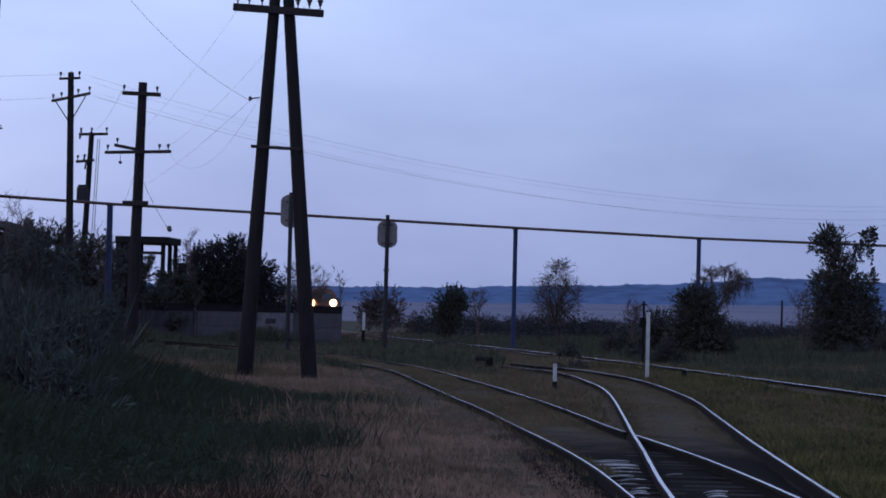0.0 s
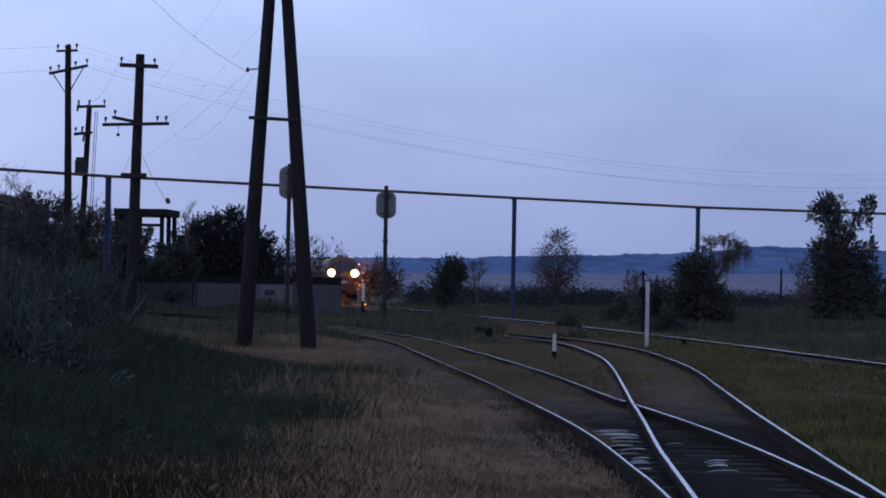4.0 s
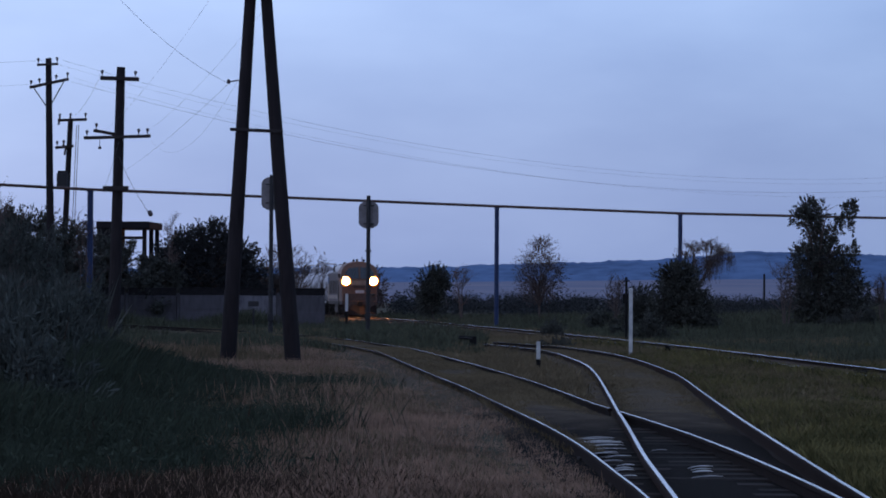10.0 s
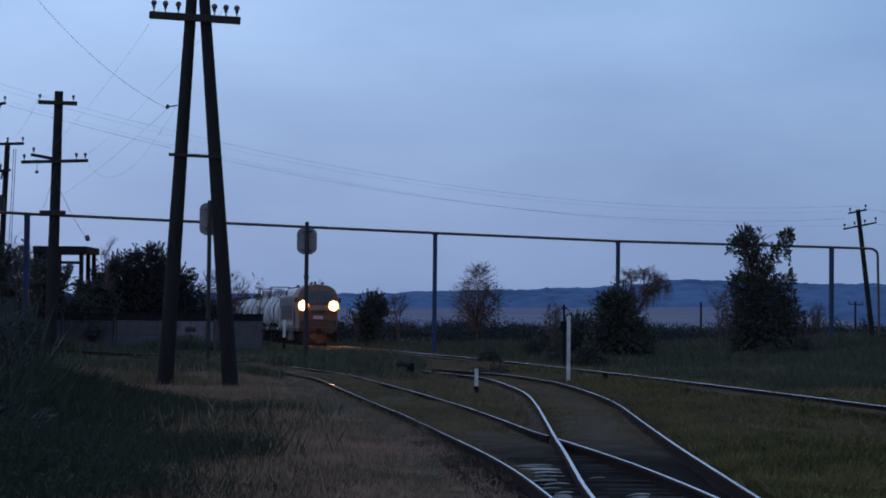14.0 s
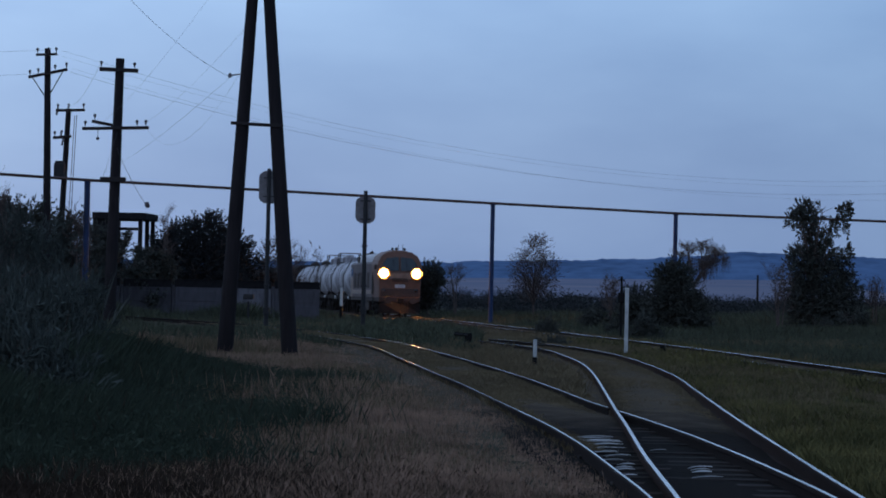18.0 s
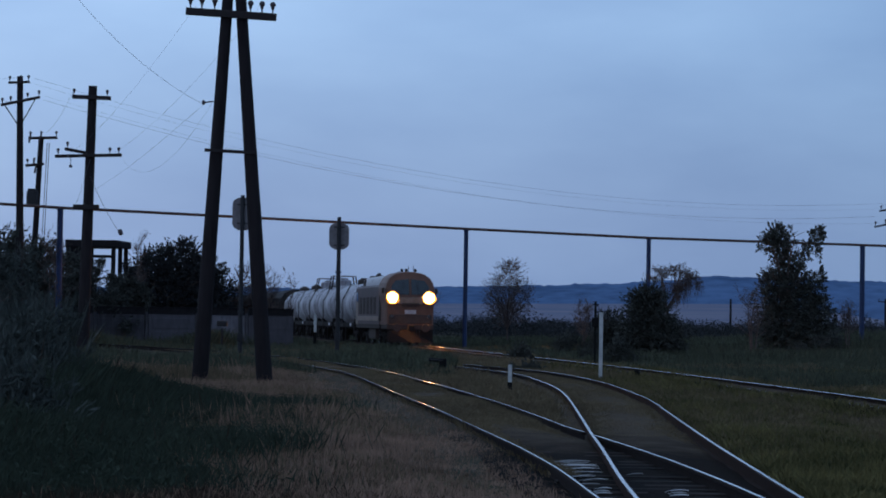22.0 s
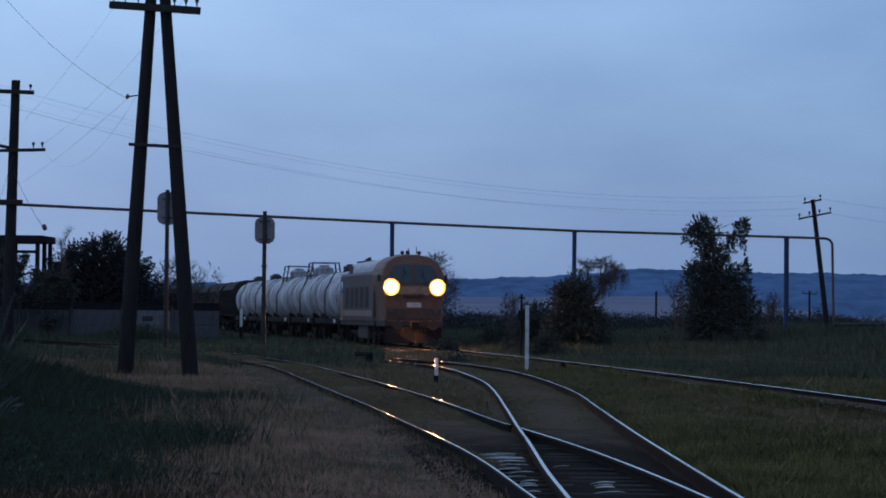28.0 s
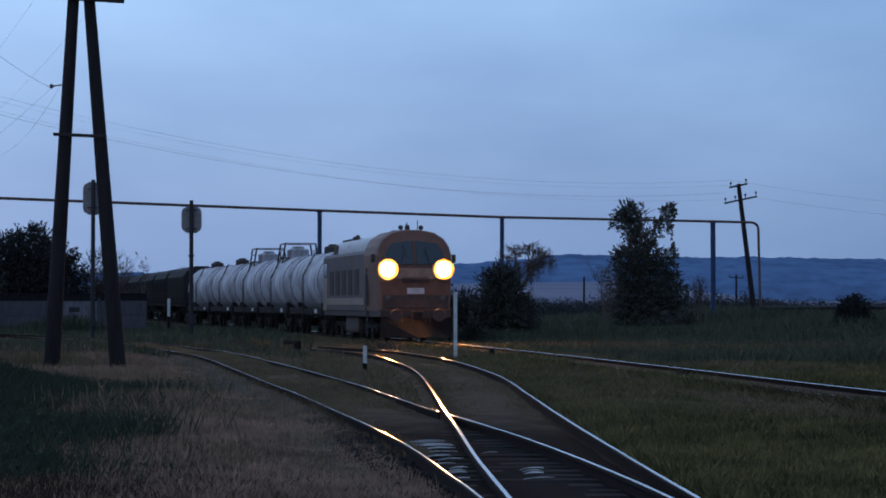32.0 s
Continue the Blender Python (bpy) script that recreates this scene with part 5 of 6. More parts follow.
# ---- growing things ----
def sheet_mesh(name, verts, per, mats):
    """A mesh of many loose faces with per corners each, from an array (faces * per, 3)."""
    n = len(verts) // per
    me = bpy.data.meshes.new(name)
    me.vertices.add(n * per)
    me.vertices.foreach_set("co", np.asarray(verts, np.float32).ravel())
    me.loops.add(n * per)
    me.loops.foreach_set("vertex_index", np.arange(n * per, dtype=np.int32))
    me.polygons.add(n)
    me.polygons.foreach_set("loop_start", np.arange(0, n * per, per, dtype=np.int32))
    me.materials.append(mats)
    me.update(calc_edges=True)
    return me


def blades(name, x, y, height, width, mat, label, seed=1, lean=0.35, per=4):
    """Tufts of thin blades: each spot carries a few."""
    rng = np.random.default_rng(seed)
    x, y, height = np.repeat(x, per), np.repeat(y, per), np.repeat(height, per)
    n = len(x)
    x, y = x + rng.normal(0, 0.06, n), y + rng.normal(0, 0.06, n)
    h = height * rng.uniform(0.55, 1.15, n)
    z = sod(x, y) - 0.02
    a = rng.uniform(0, 2 * np.pi, n)
    w = width * rng.uniform(0.6, 1.4, n)
    lx, ly = rng.normal(0, lean, n) * h, rng.normal(0, lean, n) * h
    v = np.empty((n, 4, 3))
    v[:, 0] = np.c_[x - np.cos(a) * w / 2, y - np.sin(a) * w / 2, z]
    v[:, 1] = np.c_[x + np.cos(a) * w / 2, y + np.sin(a) * w / 2, z]
    v[:, 2] = np.c_[x + np.cos(a) * w * 0.45 + lx * 0.54, y + np.sin(a) * w * 0.45 + ly * 0.54, z + h * 0.6]
    v[:, 3] = np.c_[x + lx, y + ly, z + h * 0.97]
    ob = new(name, sheet_mesh(name, v.reshape(-1, 3), 4, mat))
    return tagged(ob, label, "grass", kind="stuff")


def scatter(rng, n, x0, x1, y0, y1):
    return rng.uniform(x0, x1, n), rng.uniform(y0, y1, n)


def wedge(rng, n, u0, u1, y0, y1):
    """Spots in a wedge that widens with y, evenly dense in the picture's depth."""
    y = y0 * (y1 / y0) ** rng.uniform(0, 1, n)
    return rng.uniform(u0, u1, n) * y, y


def patchy(x, y, s, seed):
    return 0.5 + 0.25 * np.sin(x / s + seed) + 0.25 * np.sin(y / (s * 1.7) + 2 * seed + 0.6 * np.sin(x / s * 0.6))


def weed_edge(y):
    """Right-hand edge of the dark weeds beside the dry grass, by y."""
    return np.interp(y, [10, 18, 24, 30, 38, 44, 48, 54, 60, 75], [-4.6, -4.4, -4.9, -5.2, -5.7, -6.0, -8.0, -11.5, -14, -17])


def build_grass():
    rng = np.random.default_rng(11)
    ar_l = np.array(A_LEFT)
    br_r = np.array(B_RIGHT)
    # dry grass between the weeds and the left track
    x, y = wedge(rng, 108000, -0.34, 0.09, 13, 78)
    edge = np.interp(y, ar_l[:, 1], ar_l[:, 0]) - 0.10
    keep = (x < edge) & ((x > weed_edge(y) - 1.0 + rng.normal(0, 0.7, len(y))) | ((y < 20 + rng.normal(0, 2.0, len(y))) & (x > -2.5 + rng.normal(0, 0.6, len(y)))))
    x, y, edge = x[keep], y[keep], edge[keep]
    h = np.clip((edge - x) * 0.5, 0.3, 1) * (0.12 + 0.14 * patchy(x, y, 1.7, 1) + 0.08 * np.clip((y - 26) / 25, 0, 1))
    h = h * (1 - 0.6 * np.exp(-((y - 57) / 5) ** 2 - ((x + 9.6) / 2.5) ** 2))
    # grass in the near left corner is darker brown, with a ragged edge
    near_dark = (y < 24.0 + rng.normal(0, 2.6, len(y))) & (x < -2.4 - 0.10 * (y - 18) + rng.normal(0, 1.1, len(y)))
    blades("dead_grass", x[near_dark], y[near_dark], h[near_dark], 0.011, M_DARK_GRASS, "darker brown grass at the edge of the weeds", 27, 0.45, 4)
    olive = ~near_dark & (rng.uniform(0, 1, len(y)) < np.interp(y, [20, 30, 52, 62], [0.12, 0.25, 0.40, 0.75]) * (0.3 + 1.4 * (patchy(x, y, 1.3, 5) > 0.5)))
    blades("olive_tufts", x[olive], y[olive], h[olive], 0.012, M_TURF, "olive tufts among the dry grass", 28, 0.35, 4)
    dry = ~near_dark & ~olive
    blades("dry_grass", x[dry], y[dry], h[dry], 0.011, M_DRY, "dry yellow-brown grass beside the track", 2, 0.3, 4)
    # tall dry stalks with seed heads, sparse
    k = (rng.uniform(0, 1, len(x)) < 0.05) & ~near_dark
    blades("dry_stalks", x[k], y[k], h[k] * np.where(y[k] < 27, 1.15, 1.7) + 0.06, 0.009, M_DRY, "tall dry grass stalks", 3, 0.15, 2)
    # dark weeds to the left, rising to a thicket
    x, y = wedge(rng, 90000, -0.36, -0.06, 18, 80)
    keep = (x < weed_edge(y) + rng.normal(0, 0.75, len(y)) + 0.5 * np.sin(y * 0.9)) & (y > 21.0 + 1.6 * np.sin(x * 1.3) + 0.9 * np.sin(x * 3.1) + rng.normal(0, 1.8, len(y)))
    x, y = x[keep], y[keep]
    inn = np.clip((weed_edge(y) - x) / 3.5, 0.1, 1)
    h = (0.25 + 0.65 * inn) * (0.6 + 0.7 * patchy(x, y, 1.3, 4)) * np.clip((y - 8) / 14, 0.4, 1)
    blades("tall_weeds", x, y, h, 0.010, M_WEED, "dark green tall weeds and nettles", 5, 0.3, 4)
    k = rng.integers(0, len(x), 60000)
    p = np.c_[x[k] + rng.normal(0, 0.1, len(k)), y[k] + rng.normal(0, 0.1, len(k)), land(x[k], y[k]) + h[k] * rng.uniform(0.1, 1.0, len(k))]
    v = np.empty((len(k), 4, 3))
    a, b = rng.normal(0, 1, (len(k), 3)), rng.normal(0, 1, (len(k), 3))
    a, b = a / np.linalg.norm(a, axis=1)[:, None], b / np.linalg.norm(b, axis=1)[:, None]
    s = rng.uniform(0.012, 0.04, len(k))[:, None]
    v[:, 0], v[:, 1], v[:, 2], v[:, 3] = p - a * s * 1.6, p + b * s * 0.28, p + a * s * 1.6, p - b * s * 0.28
    tagged(new("weed_leaves", sheet_mesh("weed_leaves", v.reshape(-1, 3), 4, M_WEED)), "small dark leaves of the tall weeds", "weeds", kind="stuff")
    k = rng.uniform(0, 1, len(x)) < 0.005
    blades("dead_stalks", x[k], y[k], h[k] * 1.35, 0.012, M_DARK_GRASS, "dead brown stalks standing in the weeds", 6, 0.2, 2)
    # turf on the right of the tracks
    x, y = wedge(rng, 80000, -0.10, 0.26, 14, 88)
    d, c = rail_clear(x, y)
    keep = (x > np.interp(y, br_r[:, 1], br_r[:, 0]) + 0.3) & ((c > 1.3) | (x < np.interp(y, C_LINE[:, 1], C_LINE[:, 0]) - 0.5)) & (x < np.interp(y, C_LINE[:, 1], C_LINE[:, 0]) + 30)
    x, y = x[keep], y[keep]
    blades("green_grass", x, y, 0.10 + 0.16 * patchy(x, y, 1.5, 7) + 0.10 * (rail_clear(x, y)[1] < 1.5), 0.014, M_GREEN, "short green grass between the tracks", 8, 0.4, 4)
    # dry tufts strewn over the turf, the track beds and up to the rails
    x, y = wedge(rng, 60000, -0.20, 0.26, 17, 100)
    d, c = rail_clear(x, y)
    left = np.interp(y, ar_l[:, 1], ar_l[:, 0])
    bare = between_rails(x, y)
    keep = (x > left - 0.2) & (d > 0.05 + 0.10 * (y < 40)) & (c > 1.0)
    keep &= np.where(bare, (y > 31) & (patchy(x, y, 0.9, 8) > 0.30), patchy(x, y, 2.6, 9) > 0.45)
    x, y, bare = x[keep], y[keep], bare[keep]
    blades("olive_tufts", x, y, np.where(bare, np.where(x < np.interp(y, np.array(B_LEFT)[:, 1], np.array(B_LEFT)[:, 0]) - 0.3, 0.05 + 0.10 * patchy(x, y, 0.8, 3) * np.clip((y - 34) / 12, 0, 1), 0.05), 0.12 + 0.12 * patchy(x, y, 1.2, 2)), 0.012, M_TURF, "dry olive tufts among the tracks", 16, 0.45, 4)
    # ragged verge that hides the near rail of the far track
    y = rng.uniform(24, 100, 8000)
    x = np.interp(y, C_LINE[:, 1], C_LINE[:, 0]) - rng.uniform(0.35, 2.0, len(y))
    blades("verge_grass", x, y, 0.15 + 0.07 * patchy(x, y, 1.1, 6) - 0.06 * np.clip((y - 46) / 8, 0, 1) - 0.17 * np.clip(sod(x, y) + 0.25, 0, 0.15) / 0.15 * 0.4, 0.018, M_TURF, "ragged grass on the verge of the far track", 15, 0.4, 6)
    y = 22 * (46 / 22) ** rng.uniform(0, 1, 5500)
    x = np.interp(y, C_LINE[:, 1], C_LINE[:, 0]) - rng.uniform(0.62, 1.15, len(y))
    blades("verge_grass", x, y, np.full(len(y), 0.185), 0.014, M_DARK_GRASS, "dark brown grass over the near rail of the far track", 26, 0.35, 5)
    # turf between the two left tracks and on the beds beyond the crossing
    x, y = wedge(rng, 55000, -0.20, 0.10, 30, 125)
    d, c = rail_clear(x, y)
    keep = (d > 0.12) & ((c > 1.25) | (x < np.interp(y, C_LINE[:, 1], C_LINE[:, 0]) - 0.5)) & (x > np.interp(y, ar_l[:, 1], ar_l[:, 0]) + 0.1)
    bare = between_rails(x, y)
    keep &= ~bare | (rng.uniform(0, 1, len(x)) < 0.35)
    x, y, bare = x[keep], y[keep], bare[keep]
    blades("mixed_grass", x, y, np.where(bare, 0.06, 0.14 + 0.12 * patchy(x, y, 2.0, 3)), 0.018, M_TURF, "dull green grass among the tracks", 9, 0.4, 4)
    # short dry grass and weeds on the beds beyond the crossing; higher on the less used left track
    for le, ri, n, rise, y0, seed in ((A_LEFT, A_RIGHT, 38000, 0.10, 27.5, 21), (B_LEFT, B_RIGHT, 20000, 0.05, 32.5, 22)):
        le, ri = np.array(le), np.array(ri)
        y = y0 * (105 / y0) ** rng.uniform(0, 1, n)
        a, b = np.interp(y, le[:, 1], le[:, 0]) + 0.14, np.interp(y, ri[:, 1], ri[:, 0]) - 0.14
        x = a + (b - a) * rng.uniform(0, 1, n)
        h = np.clip((y - 27) / 7, 0.35, 1) * (0.075 + rise * patchy(x, y, 0.8, 3) * np.clip((y - 34) / 8, 0, 1))
        blades("bed_grass", x, y, h, 0.014, M_TURF, "short dry grass on the track bed", seed, 0.5, 5)
    # grass leaning against the rails, on the side of the track beds
    for pts, y0, n, tall, seed in ((A_LEFT, 25, 9000, 1.25, 23), (A_RIGHT, 37, 3500, 1.0, 24), (B_LEFT, 44, 2000, 1.0, 25)):
        pts = np.array(pts)
        y = y0 * (78 / y0) ** rng.uniform(0, 1, n)
        x = np.interp(y, pts[:, 1], pts[:, 0]) + rng.uniform(0.05, 0.26, n)
        h = np.clip(-0.03 - sod(x, y), 0.05, 0.2) * (0.65 + 0.75 * patchy(x, y, 1.1, seed)) * np.where(y > 34, tall, 1.0)
        blades("rail_grass", x, y, h, 0.012, M_TURF, "ragged grass leaning against the rails", seed, 0.3, 5)
    # tall weeds beyond the far track and out on the plain
    x, y = wedge(rng, 40000, -0.16, 0.26, 62, 230)
    cl = np.interp(y, C_LINE[:, 1], C_LINE[:, 0])
    keep = x > cl + 2.2
    x, y = x[keep], y[keep]
    h = 0.22 + (0.55 + 0.45 * np.clip((y - 92) / 20, 0, 1) * np.clip((x - 4) / 5, 0, 1)) * patchy(x, y, 4.0, 2) * np.clip((x - cl[keep]) / 8, 0.25, 1)
    blades("tall_plain_grass", x, y, h, 0.035, M_PLAIN, "tall dull green weeds beyond the tracks", 12, 0.3, 4)
    # ragged growth left of the far track
    x, y = wedge(rng, 22000, -0.36, -0.06, 70, 240)
    cl = np.interp(y, C_LINE[:, 1], C_LINE[:, 0])
    d, c = rail_clear(x, y)
    keep = (x < cl - 1.9) & (d > 0.3) & ~between_rails(x, y)
    x, y = x[keep], y[keep]
    blades("rough_grass", x, y, 0.2 + 0.35 * patchy(x, y, 3.0, 5), 0.04, M_PLAIN, "rough grass beside the far track", 13, 0.35, 4)


build_grass()


def leaf_cloud(rng, clumps, count, size, shoots=0.4, slim=0.45):
    """Corners of loose leaf faces spread over ellipsoid clumps (x, y, z, rx, ry, rz), denser near their skins."""
    vol = np.array([c[3] * c[4] * c[5] for c in clumps]) ** 0.75
    which = rng.choice(len(clumps), count, p=vol / vol.sum())
    cl = np.array(clumps)[which]
    d = rng.normal(0, 1, (count, 3))
    d /= np.linalg.norm(d, axis=1)[:, None]
    r = 0.92 * rng.uniform(0.2, 1.0, count) ** 0.5 * (1 + 0.16 * np.sin(5 * d[:, 0] + 3 * d[:, 2]) + rng.normal(0, 0.07, count))
    p = cl[:, :3] + d * r[:, None] * cl[:, 3:]
    a = rng.normal(0, 1, (count, 3))
    # a part of the leaves sits on shoots that stick out of the clumps
    k = int(count * shoots) // 9 * 9
    if k:
        c2 = np.repeat(np.array(clumps)[rng.choice(len(clumps), k // 9, p=vol / vol.sum())], 9, 0)
        d2 = rng.normal(0, 1, (k // 9, 3)) + (0, 0, 0.7)
        d2 = np.repeat(d2 / np.linalg.norm(d2, axis=1)[:, None], 9, 0)
        u = np.tile(np.linspace(0.75, 1.0, 9), k // 9) * np.repeat(rng.uniform(1.0, 1.7, k // 9), 9)
        p[:k] = c2[:, :3] + d2 * u[:, None] * c2[:, 3:] + rng.normal(0, size * 0.45, (k, 3))
        a[:k] = d2 * 1.5 + rng.normal(0, 0.6, (k, 3))
    if slim < 0.3:
        a[:, 2] = np.abs(a[:, 2]) * 2.2
    a /= np.linalg.norm(a, axis=1)[:, None]
    b = np.cross(a, rng.normal(0, 1, (count, 3)))
    b /= np.linalg.norm(b, axis=1)[:, None]
    s = size * rng.uniform(0.55, 1.4, count)[:, None]
    v = np.empty((count, 4, 3))
    v[:, 0], v[:, 1], v[:, 2], v[:, 3] = p - a * s, p + b * s * slim, p + a * s, p - b * s * slim
    return v.reshape(-1, 3)


def limbs(bm, rng, base, height, spread, count, r, twigs=6):
    """A tapered trunk with bent limbs and twigs; returns the limb tips."""
    tips = []
    top = Vector(base) + Vector((rng.normal(0, 0.05) * height, rng.normal(0, 0.05) * height, height * 0.55))
    rod(bm, base, top, r, r * 0.55, 8)
    if count > 60:
        twigs = 14
    for k in range(count):
        u = rng.uniform(0.35, 1.0)
        a = Vector(base).lerp(top, u)
        ang = rng.uniform(0, 2 * math.pi)
        out = spread * rng.uniform(0.5, 1.0)
        m = a + Vector((math.cos(ang) * out * 0.5, math.sin(ang) * out * 0.5, height * rng.uniform(0.12, 0.28)))
        b = m + Vector((math.cos(ang) * out * 0.5, math.sin(ang) * out * 0.5, height * rng.uniform(0.04, 0.22)))
        rod(bm, a, m, r * 0.45, r * 0.28, 6)
        rod(bm, m, b, r * 0.28, r * 0.12, 5)
        tips.append(b)
        for _ in range(twigs):
            c = m.lerp(b, rng.uniform(0, 1))
            e = c + Vector((rng.normal(0, 1), rng.normal(0, 1), rng.uniform(0.1, 1.2))) * spread * 0.28
            rod(bm, c, e, r * 0.13, r * 0.05, 4)
            tips.append(e)
    return tips


def plant(name, x, y, clumps, count, size, mat, label, category, trunk=None, seed=1, foot=None, shoots=0.4, slim=0.45):
    """A bush or tree: clumps are (dx, dy, z, rx, ry, rz) round its foot; trunk is (height, spread, limbs, radius)."""
    rng = np.random.default_rng(seed)
    z0 = float(land(x, y)) if foot is None else foot
    t = thing(name, pose(x, y, z0), label, category, "bushes and trees")
    bm = bmesh.new()
    hgt, spread, nl, r = trunk or (max(c[2] for c in clumps) * 0.8, max(c[3] for c in clumps), 7, 0.06)
    limbs(bm, rng, (0, 0, -0.1), hgt, spread, nl, r)
    part("trunk", bm, M_BARK, t)
    ob = new("crown", sheet_mesh("crown", leaf_cloud(rng, clumps, count, size, shoots, slim), 4, mat))
    ob.parent = t
    return t


def shaggy(rng, n, wx, wz, z0, rad):
    """Clumps strewn over a rough mound of half-width wx and height wz."""
    out = []
    for _ in range(n):
        u = rng.uniform(-1, 1)
        top = wz * (1 - 0.75 * u * u) * rng.uniform(0.75, 1.05)
        z = z0 + rng.uniform(0.1, 1.0) * top
        k = rad * rng.uniform(0.6, 1.3)
        out.append((u * wx, rng.uniform(-0.7, 0.7) * wx * 0.6, z, k, k, k * rng.uniform(0.7, 1.2)))
    return out


def twiggy_tree(name, x, y, height, spread, seed, label):
    """A thin tree: a bent stem, rising boughs and a haze of fine twigs."""
    rng = np.random.default_rng(seed)
    t = thing(name, pose(x, y, float(land(x, y))), label, "tree", "bushes and trees")
    bm, tw = bmesh.new(), []
    for stem in range(3):
        ang = rng.uniform(0, 6.28)
        low, mid = Vector((0.1 * math.cos(ang), 0.1 * math.sin(ang), -0.1)), Vector((0.25 * spread * math.cos(ang), 0.25 * spread * math.sin(ang), height * 0.5))
        top = mid + Vector((rng.normal(0, 0.2) * spread, rng.normal(0, 0.2) * spread, height * rng.uniform(0.32, 0.48)))
        rod(bm, low, mid, 0.06, 0.035, 6)
        rod(bm, mid, top, 0.035, 0.012, 5)
        for k in range(11):
            u = rng.uniform(0.25, 1.0)
            a = low.lerp(mid, u * 2) if u < 0.5 else mid.lerp(top, u * 2 - 1)
            ang = rng.uniform(0, 6.28)
            out = spread * rng.uniform(0.4, 1.0) * (1.15 - 0.6 * u)
            b = a + Vector((math.cos(ang) * out, math.sin(ang) * out, out * rng.uniform(0.5, 1.3)))
            rod(bm, a, b, 0.018, 0.008, 4)
            for _ in range(9):
                c = a.lerp(b, rng.uniform(0.2, 1.0))
                e = c + Vector((rng.normal(0, 0.22), rng.normal(0, 0.22), rng.uniform(0.05, 0.5))) * (0.4 + 0.5 * spread)
                rod(bm, c, e, 0.009, 0.005, 3)
                tw.append(e)
    part("trunk", bm, M_BARK, t)
    cl = [(e.x, e.y, e.z, 0.16, 0.16, 0.2) for e in tw]
    ob = new("crown", sheet_mesh("crown", leaf_cloud(rng, cl, 1500, 0.03, 0.0), 4, M_LEAF_RED))
    ob.parent = t
    return t


def build_willow(x, y):
    """A half-bare willow: a stem that leans out of the bushes, arching boughs and hanging twigs."""
    rng = np.random.default_rng(33)
    t = thing("willow_tree", pose(x, y, float(land(x, y))), "half-bare willow with arching boughs and hanging twigs", "tree", "bushes and trees")
    bm, tw = bmesh.new(), []
    foot, knee, fork = Vector((0, 0, -0.1)), Vector((0.12, 0, 2.5)), Vector((0.55, 0, 3.35))
    rod(bm, foot, knee, 0.12, 0.095, 8)
    rod(bm, knee, fork, 0.09, 0.07, 7)
    rod(bm, knee, (-0.15, 0, 3.3), 0.06, 0.04, 6)
    for a, dx, dy, rise in ((knee, -0.9, 0.2, 1.7), (knee, -0.45, -0.3, 2.1), (Vector((-0.15, 0, 3.3)), -0.1, 0.3, 1.35), (fork, -0.1, -0.2, 1.35), (fork, 0.35, 0.4, 1.3), (fork, 0.75, 0.0, 1.2), (fork, 1.05, -0.3, 0.95), (fork, 1.25, 0.3, 0.6), (fork, 0.6, 0.5, 0.5), (knee, 0.75, -0.2, 0.75)):
        pts = [a + Vector((dx * u, dy * u, rise * (1.75 * u - 0.75 * u * u))) for u in (0, 0.35, 0.7, 1.0)]
        for k, (p, q) in enumerate(zip(pts, pts[1:])):
            rod(bm, p, q, 0.045 - 0.012 * k, 0.035 - 0.012 * k, 5)
        for _ in range(12):
            k = rng.integers(0, 3)
            p = pts[k].lerp(pts[k + 1], rng.uniform(0, 1))
            q = p + Vector((rng.normal(0.05, 0.30), rng.normal(0, 0.3), rng.uniform(0.0, 0.42)))
            rod(bm, p, q, 0.014, 0.008, 4)
            for _ in range(8):
                c = p.lerp(q, rng.uniform(0.3, 1.0))
                over = c + Vector((rng.normal(0, 0.14), rng.normal(0, 0.14), rng.uniform(-0.02, 0.14)))
                low = over + Vector((rng.normal(0, 0.06), rng.normal(0, 0.06), -rng.uniform(0.1, 0.42) * (1.9 if c.x > 0.5 else 0.8)))
                rod(bm, c, over, 0.008, 0.006, 3)
                rod(bm, over, low, 0.006, 0.004, 3)
                tw.append(over.lerp(low, 0.5))
    part("trunk", bm, M_BARK, t)
    cl = [(e.x, e.y, e.z, 0.10, 0.10, 0.2) for e in tw]
    ob = new("crown", sheet_mesh("crown", leaf_cloud(rng, cl, 4200, 0.028, 0.0), 4, M_LEAF_RED))
    ob.parent = t


